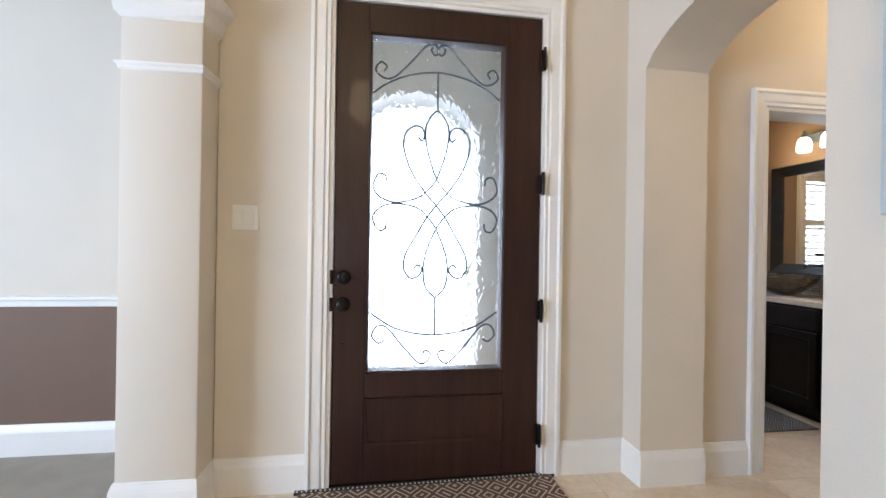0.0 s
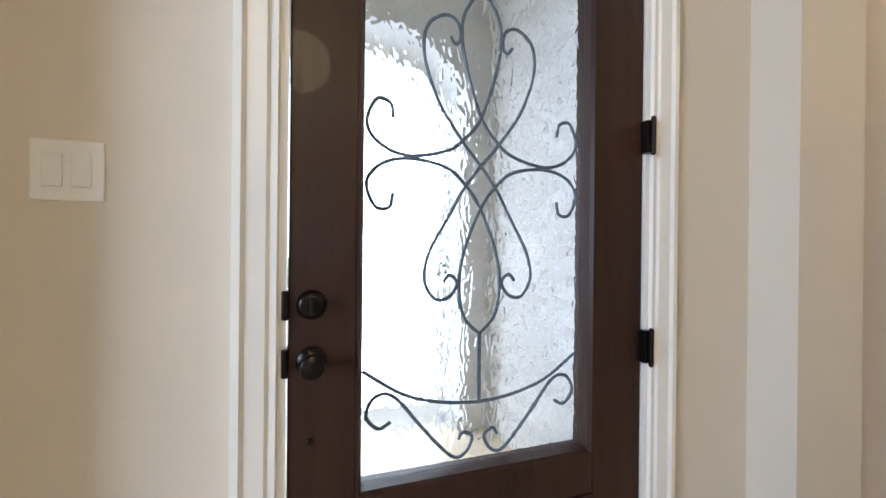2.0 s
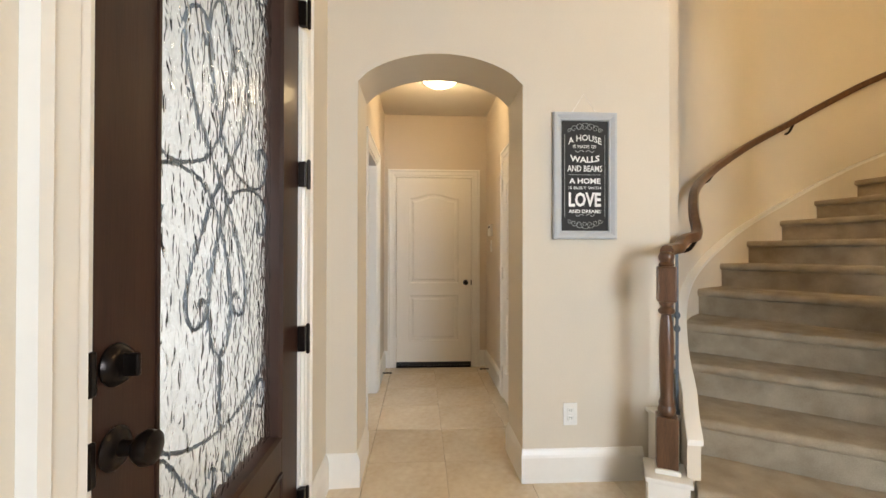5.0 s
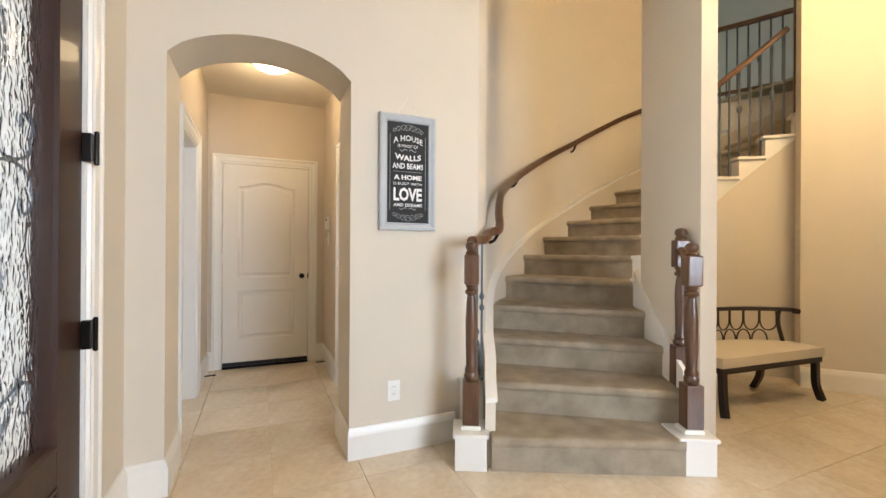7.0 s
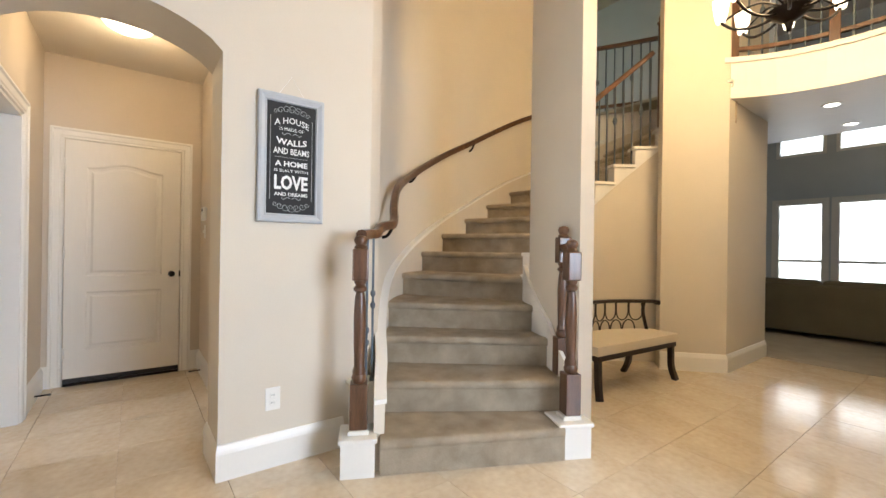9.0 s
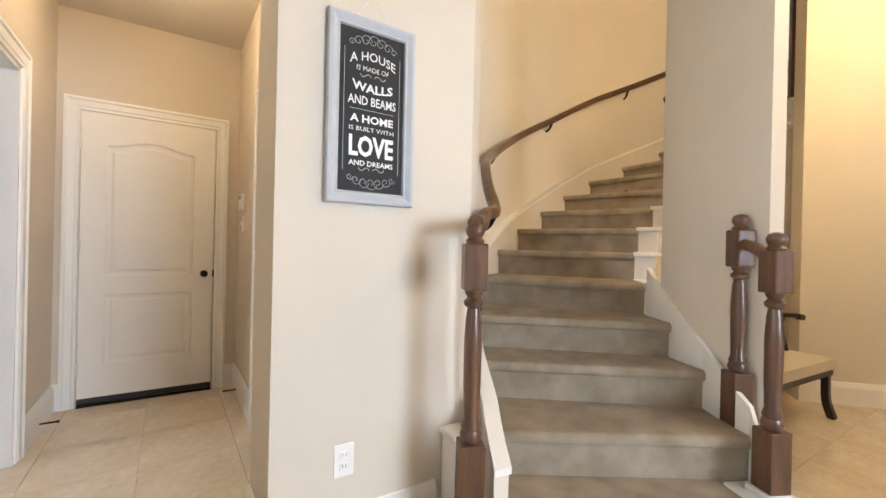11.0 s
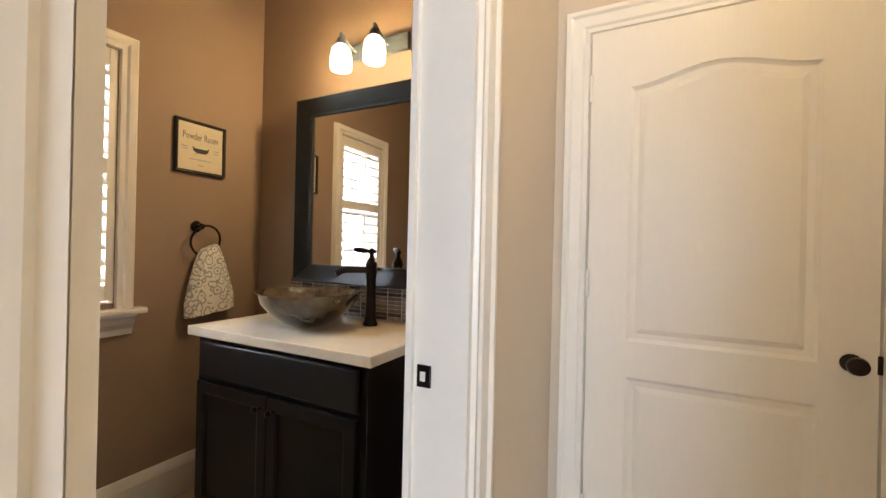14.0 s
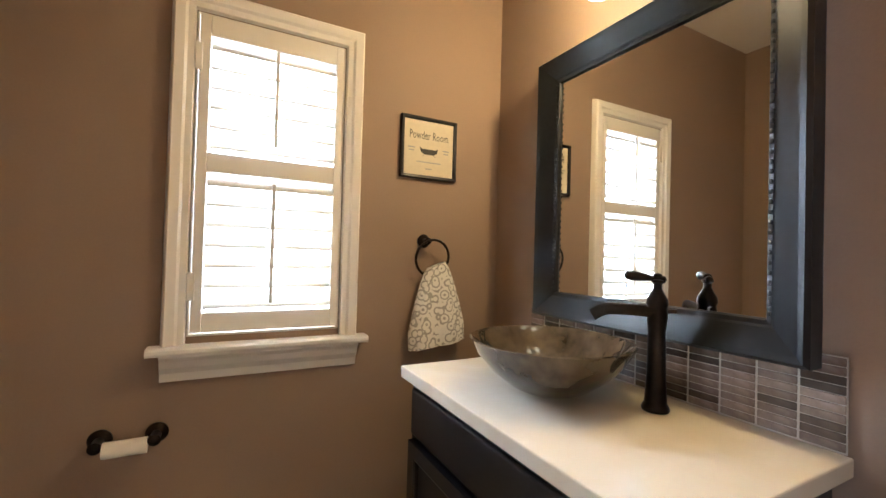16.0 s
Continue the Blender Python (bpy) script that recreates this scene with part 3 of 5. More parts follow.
# niche wall under the upper flight, and its white stringer
bm = bmesh.new()
rings = []
for i in range(0, 121):
    d = 57 - i
    z = n_at(d) * RISE - 0.24
    a, b = polar(d, 1.18), polar(d, 1.28)
    rings.append([bm.verts.new(q) for q in ((a.x, a.y, 0), (a.x, a.y, z), (b.x, b.y, z), (b.x, b.y, 0))])
for i in range(len(rings) - 1):
    for j in range(4):
        bm.faces.new((rings[i][j], rings[i][(j + 1) % 4], rings[i + 1][(j + 1) % 4], rings[i + 1][j]))
struct("wall_niche", bm, WALL, "warm beige curved wall under the stair", True)

for n in range(5, 16):
    d0, d1 = np.interp(n, N_IN[0], N_IN[1]), np.interp(n + 1, N_IN[0], N_IN[1])
    bm = bmesh.new()
    rings = []
    for k in range(5):
        d = d0 + (d1 - d0) * k / 4
        z0, z1 = n_at(d) * RISE - 0.245, n * RISE - 0.025
        a, b = polar(d, 1.165), polar(d, 1.30)
        rings.append([bm.verts.new(q) for q in ((a.x, a.y, z0), (a.x, a.y, z1), (b.x, b.y, z1), (b.x, b.y, z0))])
    for k in range(4):
        for j in range(4):
            bm.faces.new((rings[k][j], rings[k][(j + 1) % 4], rings[k + 1][(j + 1) % 4], rings[k + 1][j]))
    bm.faces.new(rings[0])
    bm.faces.new(rings[-1])
    part("stringer", bm, TRIM, stair, "white painted cut stringer")
    cap = [polar(d0 + 1.4 + (d1 - d0 - 1.4) * k / 4, 1.135) for k in range(5)] + [polar(d0 + 1.4 + (d1 - d0 - 1.4) * k / 4, 1.31) for k in range(4, -1, -1)]
    part("tread_end", prism([(p.x, p.y) for p in cap], "z", n * RISE - 0.022, n * RISE + 0.006), TRIM, stair, "white painted tread end")

# newel posts on white blocks
NEWEL = [(0.034, 0.24), (0.040, 0.25), (0.044, 0.27), (0.036, 0.29), (0.040, 0.30), (0.030, 0.33), (0.034, 0.45), (0.036, 0.60), (0.030, 0.70),
         (0.024, 0.735), (0.038, 0.745), (0.040, 0.76), (0.026, 0.775), (0.036, 0.79), (0.036, 0.80)]


def newel(at, rz, h=1.05, finial=True, group="newel posts of the staircase"):
    t = thing("newel_post", "turned dark-stained wooden newel post at the stair foot", "newel post", group, at, rz)
    part("base", box(-0.046, 0.046, -0.046, 0.046, 0, 0.24, 0.004), RAILWOOD, t)
    k = h / 1.05
    part("shaft", lathe([(r * 0.92, 0.235 + (z - 0.235) * k) for r, z in NEWEL], 20), RAILWOOD, t, "", True)
    z0 = 0.235 + 0.565 * k
    part("block", box(-0.042, 0.042, -0.042, 0.042, z0, z0 + 0.17, 0.008), RAILWOOD, t)
    if finial:
        part("cap", lathe([(0.03, z0 + 0.168), (0.036, z0 + 0.178), (0.026, z0 + 0.19), (0.034, z0 + 0.205), (0.036, z0 + 0.218), (0.028, z0 + 0.235), (0.01, z0 + 0.243)], 20), RAILWOOD, t, "", True)
    return t


def plinth(at, rz, w, d, h, group="white newel plinths"):
    t = thing("newel_plinth", "white painted square plinth under a newel post", "plinth", group, at, rz)
    part("body", box(-w / 2, w / 2, -d / 2, d / 2, 0, h - 0.02, 0.003), TRIM, t)
    part("cap", box(-w / 2 - 0.012, w / 2 + 0.012, -d / 2 - 0.012, d / 2 + 0.012, h - 0.02, h + 0.004, 0.006), TRIM, t)
    part("foot", box(-0.055, 0.055, -0.055, 0.055, h + 0.004, h + 0.028, 0.006), TRIM, t)
    return t


HEAD = -26.4
plinth((1.07, 0.542, 0), HEAD, 0.19, 0.175, 0.20)
newel((1.07, 0.542, 0.228), HEAD, 1.02)
plinth((0.545, -0.557, 0), HEAD, 0.19, 0.19, 0.20)
newel((0.54, -0.562, 0.228), HEAD, 1.02)
newel((0.73, -0.728, 2 * RISE), HEAD - 5, 0.90)
# short rail between the paired newels, and iron bar marks on the wall end
pr = thing("short_handrail", "short dark wooden rail between two newel posts", "handrail")
part("rail", sweep([(0.57, -0.583, 1.15), (0.635, -0.643, 1.19), (0.705, -0.703, 1.21)], round_section(0.028, 10, 0.024)), RAILWOOD, pr, "", True)
cap1 = thing("low_wall_end", "white moulded end of the low stair wall", "low wall")
part("board", box(1.27, 1.37, 0.345, 0.465, 0.0, 0.375, 0.003), TRIM, cap1)
part("cap", box(1.25, 1.37, 0.33, 0.485, 0.375, 0.397, 0.006), TRIM, cap1)

for x, y, z0, z1 in ((1.165, 0.455, 0.20, 1.245), (1.255, 0.372, 0.397, 1.255)):
    ib = thing("foot_baluster", "dark iron baluster with small collars below the handrail", "baluster", "balusters at the stair foot", (x, y, z0), HEAD)
    part("bar", box(-0.007, 0.007, -0.007, 0.007, 0, z1 - z0), IRON, ib)
    part("shoe", box(-0.013, 0.013, -0.013, 0.013, 0, 0.025, 0.003), IRON, ib)
    for zc in (0.45, 0.52):
        part("collar", lathe([(0.008, zc - 0.02), (0.016, zc - 0.008), (0.016, zc + 0.008), (0.008, zc + 0.02)], 10), IRON, ib, "", True)

# wall handrail
rail = thing("handrail", "dark-stained wooden handrail climbing the curved wall", "handrail")
pts = [(1.075, 0.537, 1.255), (1.185, 0.447, 1.265), (1.275, 0.347, 1.275), (1.365, 0.262, 1.32)]
for n in np.arange(2.6, 12.6, 0.5):
    p = tread_out(n)
    q = p + (Vector((CX, CY, 0)) - p).normalized() * 0.075
    pts.append((q.x, q.y, 0.95 + (n - 0.5) * RISE + (0.02 if n > 3 else 0)))
RAILSEC = [(-0.028, -0.012), (-0.024, -0.026), (0.024, -0.026), (0.028, -0.012), (0.03, 0.006), (0.02, 0.024), (0, 0.030), (-0.02, 0.024), (-0.03, 0.006)]
part("rail", sweep(spline(pts, 5), RAILSEC), RAILWOOD, rail, "", True)
for n in (2.5, 5.4, 8.2, 11.0):
    p = tread_out(n)
    q = p + (Vector((CX, CY, 0)) - p).normalized() * 0.075
    z = 0.95 + (n - 0.5) * RISE + 0.02
    part("bracket", sweep(spline([(p.x, p.y, z - 0.10), ((p.x + q.x) / 2, (p.y + q.y) / 2, z - 0.085), (q.x, q.y, z - 0.02)], 5), round_section(0.011, 8)), BRONZE, rail, "dark bronze bracket", True)

# balustrade of the upper flight
bal = thing("stair_balustrade", "iron balusters and dark wood rail of the upper flight", "balustrade")
for i, n in enumerate(np.arange(8.3, 13.0, 0.40)):
    p = polar(np.interp(n, N_IN[0], N_IN[1]), 1.21)
    zb, zt = math.floor(n) * RISE, 0.86 + n * RISE
    bm = box(p.x - 0.007, p.x + 0.007, p.y - 0.007, p.y + 0.007, zb, zt)
    if i % 3 == 1:
        zc = (zb + zt) / 2 - 0.05 + 0.1 * (i % 2)
        lathe([(0.008, zc - 0.05), (0.022, zc - 0.025), (0.027, zc), (0.022, zc + 0.025), (0.008, zc + 0.05)], 8, bm, Matrix.Translation((p.x, p.y, 0)))
    part("baluster", bm, IRON, bal)
pts = []
for n in np.arange(8.0, 13.2, 0.4):
    p = polar(np.interp(n, N_IN[0], N_IN[1]), 1.21)
    pts.append((p.x, p.y, 0.88 + n * RISE))
part("rail", sweep(pts, RAILSEC), RAILWOOD, bal, "red-brown wooden rail", True)
p = polar(-55, 1.22)
tn = thing("newel_post", "tall square dark wooden newel post on the upper flight", "newel post", "", (p.x, p.y, 13 * RISE), 30)
part("shaft", box(-0.04, 0.04, -0.04, 0.04, 0, 1.15, 0.005), RAILWOOD, tn)
part("cap", lathe([(0.05, 1.15), (0.055, 1.165), (0.03, 1.18), (0.042, 1.21), (0.03, 1.24), (0.01, 1.25)], 16), RAILWOOD, tn, "", True)
part("skirt", strip(lambda n: polar(np.interp(n, N_IN[0], N_IN[1]), 1.9), 9, 14, 0.0, 0.02, 0.02, 8), RAILWOOD, bal)


def balustrade(name, path, z, label, h=0.93):
    t = thing(name, label, "balustrade")
    pp = [Vector((*p, 0)) for p in path]
    part("rail", sweep([(p.x, p.y, z + h) for p in pp], RAILSEC), RAILWOOD, t, "", True)
    part("shoe", sweep([(p.x, p.y, z + 0.10) for p in pp], [(-0.022, -0.018), (0.022, -0.018), (0.022, 0.018), (-0.022, 0.018)]), RAILWOOD, t)
    acc, k = 0.0, 0
    for a, b in zip(pp, pp[1:]):
        length = (b - a).length
        while acc < length:
            q = a + (b - a) * (acc / length)
            bm = box(q.x - 0.007, q.x + 0.007, q.y - 0.007, q.y + 0.007, z, z + h)
            if k % 4 == 2:
                lathe([(0.008, z + 0.40), (0.022, z + 0.425), (0.027, z + 0.45), (0.022, z + 0.475), (0.008, z + 0.50)], 8, bm, Matrix.Translation((q.x, q.y, 0)))
            part("baluster", bm, IRON, t)
            acc += 0.11
            k += 1
        acc -= length
    return t


balustrade("upper_balustrade", [(3.05, -3.42), (2.72, -3.55), (2.2, -3.85), (1.75, -4.08), (1.3, -4.08)], UP + 0.02, "iron balusters with a dark rail on the upper landing")
arc = [(-0.29 + 1.44 * math.cos(radians(d)), -2.19 + 1.44 * math.sin(radians(d))) for d in range(-50, -134, -6)]
balustrade("foyer_balustrade", arc, UP + 0.03, "curved iron balustrade above the foyer with dark rails")
for d in (-49, -80):
    x, y = -0.29 + 1.44 * math.cos(radians(d)), -2.19 + 1.44 * math.sin(radians(d))
    tn = thing("newel_post", "square dark wooden newel post of the upper balustrade", "newel post", "upper newel posts", (x, y, UP + 0.03), d)
    part("shaft", box(-0.04, 0.04, -0.04, 0.04, 0, 1.05, 0.005), RAILWOOD, tn)
    part("cap", box(-0.055, 0.055, -0.055, 0.055, 1.05, 1.075, 0.008), RAILWOOD, tn)


# ---- front door ----
door = tagged(new("door_entry"), "dark-stained wooden front door with rippled glass and iron scrolls", "door", "", "structure")
DX0, DX1, DZ1 = -0.211, 0.871, 2.460
GX0, GX1, GZ0, GZ1 = -0.030, 0.663, 0.583, 2.300
Y0, Y1 = 2.228, 2.300


def slab_piece(name, x0, x1, z0, z1, y0=Y0, y1=Y1, bev=0.004):
    return part(name, box(x0, x1, y0, y1, z0, z1, bev), DARKWOOD, door)


slab_piece("stile", DX0, GX0 - 0.018, 0.012, DZ1)
slab_piece("stile", GX1 + 0.018, DX1, 0.012, DZ1)
slab_piece("rail", GX0 - 0.018, GX1 + 0.018, GZ1 + 0.018, DZ1)
slab_piece("rail", GX0 - 0.018, GX1 + 0.018, 0.445, GZ0 - 0.018)
slab_piece("rail", GX0 - 0.018, GX1 + 0.018, 0.012, 0.205)
bm = prism([(-0.048, 0.205), (0.681, 0.205), (0.681, 0.445), (-0.048, 0.445)], "y", Y0 + 0.024, Y1 - 0.01)
f = min(bm.faces, key=lambda f: f.calc_center_median().y)
bmesh.ops.inset_region(bm, faces=[f], thickness=0.055, depth=0.0)
f = min((f for f in bm.faces if f.calc_area() > 0.05), key=lambda f: f.calc_center_median().y)
for v in f.verts:
    v.co.y -= 0.022
part("raised_panel", bm, DARKWOOD, door)


def frame_loop(x0, x1, z0, z1, prof, axis="y"):
    """A mitred frame round a rectangle; prof gives (outward, depth)."""
    bm = bmesh.new()
    rings = []
    for sx, sz in ((-1, -1), (-1, 1), (1, 1), (1, -1)):
        ring = []
        for o, d in prof:
            a = (x0 - o) if sx < 0 else (x1 + o)
            z = (z0 - o) if sz < 0 else (z1 + o)
            ring.append(bm.verts.new((a, d, z) if axis == "y" else (d, a, z)))
        rings.append(ring)
    k = len(prof)
    for i in range(4):
        for j in range(k):
            bm.faces.new((rings[i][j], rings[i][(j + 1) % k], rings[(i + 1) % 4][(j + 1) % k], rings[(i + 1) % 4][j]))
    return bm


part("glass_bead", frame_loop(GX0, GX1, GZ0, GZ1, [(0, Y0 + 0.050), (0.004, Y0 + 0.008), (0.012, Y0 - 0.004), (0.020, Y0 - 0.004), (0.020, Y1), (0, Y1)]), DARKWOOD, door)
part("panel_bead", frame_loop(-0.025, 0.658, 0.228, 0.422, [(0, Y0 + 0.026), (0.010, Y0 - 0.004), (0.022, Y0 - 0.006), (0.024, Y0 + 0.014)]), DARKWOOD, door)
pane = part("glass_pane", box(GX0 - 0.004, GX1 + 0.004, 2.264, 2.268, GZ0 - 0.004, GZ1 + 0.004), RIPPLE, door, "rippled clear glass")
pane.visible_shadow = False
part("threshold", box(-0.215, 0.875, 2.18, 2.42, 0.0, 0.011, 0.003), BRONZE, door, "dark metal threshold")

# iron scrolls: control points of one half, mirrored about the middle
MX, IY = 0.314, 2.282
HALF = [
    [(0.0, 2.20), (-0.10, 2.188), (-0.20, 2.16), (-0.29, 2.115), (-0.355, 2.065)],
    [(-0.02, 2.345), (-0.04, 2.325), (-0.02, 2.295), (0.004, 2.315), (-0.02, 2.352), (-0.07, 2.34), (-0.15, 2.25), (-0.24, 2.16), (-0.30, 2.15), (-0.345, 2.19), (-0.32, 2.235), (-0.285, 2.215), (-0.30, 2.185)],
    [(0.0, 1.987), (-0.035, 1.955), (-0.065, 1.885), (-0.055, 1.77), (0.0, 1.605), (0.055, 1.535), (0.11, 1.495), (0.225, 1.47), (0.31, 1.495), (0.35, 1.55), (0.325, 1.62), (0.285, 1.615), (0.275, 1.575)],
    [(-0.105, 1.835), (-0.085, 1.815), (-0.07, 1.845), (-0.085, 1.885), (-0.125, 1.895), (-0.175, 1.855), (-0.185, 1.77), (-0.14, 1.64), (-0.06, 1.525), (0.0, 1.457), (0.055, 1.385), (0.11, 1.29), (0.165, 1.19), (0.178, 1.11), (0.145, 1.055), (0.10, 1.06), (0.075, 1.10), (0.10, 1.125), (0.12, 1.105)],
    [(0.0, 0.945), (-0.05, 0.995), (-0.068, 1.08), (-0.055, 1.19), (0.0, 1.325), (0.055, 1.40), (0.115, 1.445), (0.225, 1.462), (0.31, 1.44), (0.35, 1.385), (0.325, 1.32), (0.285, 1.32), (0.275, 1.36)],
    [(0.0, 0.735), (-0.12, 0.748), (-0.24, 0.785), (-0.355, 0.86)],
    [(-0.275, 0.71), (-0.31, 0.695), (-0.345, 0.735), (-0.32, 0.785), (-0.265, 0.78), (-0.18, 0.68), (-0.09, 0.585), (-0.045, 0.585), (-0.02, 0.63), (-0.05, 0.65), (-0.065, 0.63)],
]
for curve in HALF:
    for sgn in (1, -1):
        pts = spline([(MX + sgn * a * 0.953, IY, 1.44 + (z - 1.454) * 0.957) for a, z in curve], 7)
        part("iron_scroll", sweep(pts, round_section(0.0052, 6), up=(0, 1, 0)), IRON, door, "dark wrought-iron scroll", True)
for z0, z1 in ((1.948, 2.154), (0.752, 0.955)):
    part("iron_bar", box(MX - 0.005, MX + 0.005, IY - 0.004, IY + 0.004, z0, z1), IRON, door)

for z in (2.231, 1.567, 0.892, 0.227):
    hg = part("hinge", box(0.858, 0.886, 2.196, 2.226, z - 0.052, z + 0.052, 0.003), BRONZE, door, "dark bronze hinge")
    part("pin", lathe([(0.004, z - 0.062), (0.008, z - 0.058), (0.008, z + 0.058), (0.004, z + 0.062)], 10, None, Matrix.Translation((0.872, 2.186, 0))), BRONZE, hg, "", True)


def on_door(profile, x, z, y=Y0, seg=20):
    return lathe(profile, seg, None, Matrix.Translation((x, y, z)) @ Matrix.Rotation(radians(90), 4, "X"))


part("door_knob", on_door([(0.034, 0), (0.036, 0.004), (0.030, 0.011), (0.014, 0.014), (0.012, 0.032), (0.022, 0.040), (0.029, 0.052), (0.027, 0.066), (0.014, 0.073)], -0.158, 0.925), BRONZE, door, "round oil-rubbed bronze knob", True)
bolt = part("deadbolt", on_door([(0.034, 0), (0.036, 0.005), (0.030, 0.015), (0.022, 0.018)], -0.158, 1.062), BRONZE, door, "round bronze deadbolt", True)
part("thumb_turn", box(-0.163, -0.153, Y0 - 0.042, Y0 - 0.015, 1.043, 1.081, 0.003), BRONZE, bolt)
for z in (0.925, 1.062):
    part("edge_plate", box(-0.226, -0.210, Y0 - 0.014, Y0 + 0.03, z - 0.035, z + 0.035, 0.004), BRONZE, door)
part("peg", on_door([(0.007, 0), (0.007, 0.006)], -0.158, 0.73), BRONZE, door)


def wall_plate(name, label, category, m, w, h, kind):
    t = thing(name, label, category)
    t.matrix_world = m
    part("plate", box(-w / 2, w / 2, -0.006, 0, -h / 2, h / 2, 0.003), PLASTIC, t)
    if kind == "switch":
        for x in (-0.024, 0.024):
            part("rocker", box(x - 0.017, x + 0.017, -0.011, -0.004, -0.034, 0.034, 0.003), PLASTIC, t)
    elif kind == "outlet":
        for z in (-0.021, 0.021):
            so = part("socket", box(-0.017, 0.017, -0.0085, -0.004, z - 0.015, z + 0.015, 0.004), PLASTIC, t)
            for x in (-0.006, 0.006):
                part("slot", box(x - 0.001, x + 0.001, -0.0092, -0.008, z - 0.004, z + 0.006), INK, so)
    return t


wall_plate("light_switch", "white double rocker light switch on a beige wall", "switch", pose(-0.629, EDGE_Y, 1.35), 0.122, 0.122, "switch")
wall_plate("power_outlet", "white power outlet low on the sign wall", "outlet", pose(1.37, 0.905, 0.365, 0, 0, -90), 0.078, 0.122, "outlet")
wall_plate("dining_outlet", "white outlet plate on the dining room wall end", "outlet", pose(-1.10, 2.13, 0.40, 0, 0, -90), 0.075, 0.12, "outlet")


# ---- framed sign ----
sign = thing("framed_sign", "tall grey-framed black chalkboard sign with white lettering", "sign", "", (1.37, 0.828, 1.666), -90)
part("board", box(-0.145, 0.145, -0.016, -0.002, -0.315, 0.315), SIGNBLACK, sign)
fr = frame_loop(-0.130, 0.130, -0.300, 0.300, [(0, -0.018), (0.004, -0.026), (0.012, -0.024), (0.030, -0.034), (0.042, -0.032), (0.046, -0.026), (0.046, -0.001), (0, -0.001)])
part("frame", fr, SIGNFRAME, sign, "pale grey painted frame")


def lettering(text, size_h, width, x, z, parent, mat, y=-0.0175, bold=0.0, arch=0.0, name="lettering"):
    cu = bpy.data.curves.new(name, "FONT")
    cu.body, cu.size, cu.align_x, cu.align_y, cu.resolution_u, cu.offset = text, 1.0, "CENTER", "CENTER", 2, bold
    tmp = bpy.data.objects.new("tmp", cu)
    scene.collection.objects.link(tmp)
    me = bpy.data.meshes.new_from_object(tmp.evaluated_get(bpy.context.evaluated_depsgraph_get()))
    scene.collection.objects.unlink(tmp)
    bpy.data.objects.remove(tmp)
    co = [v.co.copy() for v in me.vertices]
    x0, x1 = min(c.x for c in co), max(c.x for c in co)
    y0, y1 = min(c.y for c in co), max(c.y for c in co)
    for v in me.vertices:
        u = (v.co.x - x0) / (x1 - x0)
        w = (v.co.y - y0) / (y1 - y0)
        v.co = Vector((x + (u - 0.5) * width, y, z + (w - 0.5) * size_h + arch * (1 - (2 * u - 1) ** 2)))
    me.materials.append(mat)
    ob = new(name, me)
    ob.parent = parent
    return ob


lettering("A HOUSE", 0.034, 0.185, 0, 0.187, sign, CHALK, bold=0.01, arch=0.022)
lettering("IS MADE OF", 0.018, 0.13, 0, 0.160, sign, CHALK)
lettering("WALLS", 0.034, 0.165, 0, 0.098, sign, CHALK, bold=0.03, arch=-0.010)
lettering("AND BEAMS", 0.034, 0.195, 0, 0.040, sign, CHALK, bold=0.015)
lettering("A HOME", 0.030, 0.175, 0, -0.028, sign, CHALK, bold=0.03)
lettering("IS BUILT WITH", 0.016, 0.180, 0, -0.066, sign, CHALK)
lettering("LOVE", 0.080, 0.180, 0, -0.130, sign, CHALK, bold=0.035)
lettering("AND DREAMS", 0.020, 0.180, 0, -0.194, sign, CHALK, bold=0.02)
for sgn in (1, -1):
    part("border_line", box(sgn * 0.112 - 0.0012, sgn * 0.112 + 0.0012, -0.0175, -0.016, -0.225, 0.225), CHALKGREY, sign)
part("rule", box(-0.09, 0.09, -0.0175, -0.016, 0.005, 0.007), CHALKGREY, sign)
for zc, s in ((0.245, 1), (-0.245, -1)):
    for k, (x, r) in enumerate(((-0.085, 0.014), (-0.06, 0.02), (-0.03, 0.024), (0, 0.027), (0.03, 0.024), (0.06, 0.02), (0.085, 0.014))):
        lift = 0.022 * (1 - (x / 0.09) ** 2) * s
        pts = [(x + r * (1 - a / 9) * math.cos(a), -0.0172, zc + lift + r * (1 - a / 9) * math.sin(a) * s) for a in np.linspace(0, 7.5, 18)]
        part("flourish", sweep(pts, round_section(0.0016, 4), up=(0, 1, 0)), CHALKGREY, sign)
for z in (0.132, -0.218):
    for sgn in (1, -1):
        pts = spline([(sgn * 0.006, -0.0172, z), (sgn * 0.02, -0.0172, z + 0.008), (sgn * 0.04, -0.0172, z - 0.004), (sgn * 0.052, -0.0172, z + 0.006)], 4)
        part("flourish", sweep(pts, round_section(0.002, 4), up=(0, 1, 0)), CHALKGREY, sign)
part("hanging_cord", sweep([(-0.07, -0.006, 0.345), (0, -0.004, 0.455), (0.07, -0.006, 0.345)], round_section(0.0012, 4), up=(0, 1, 0)), PAPER, sign, "thin white hanging cord")


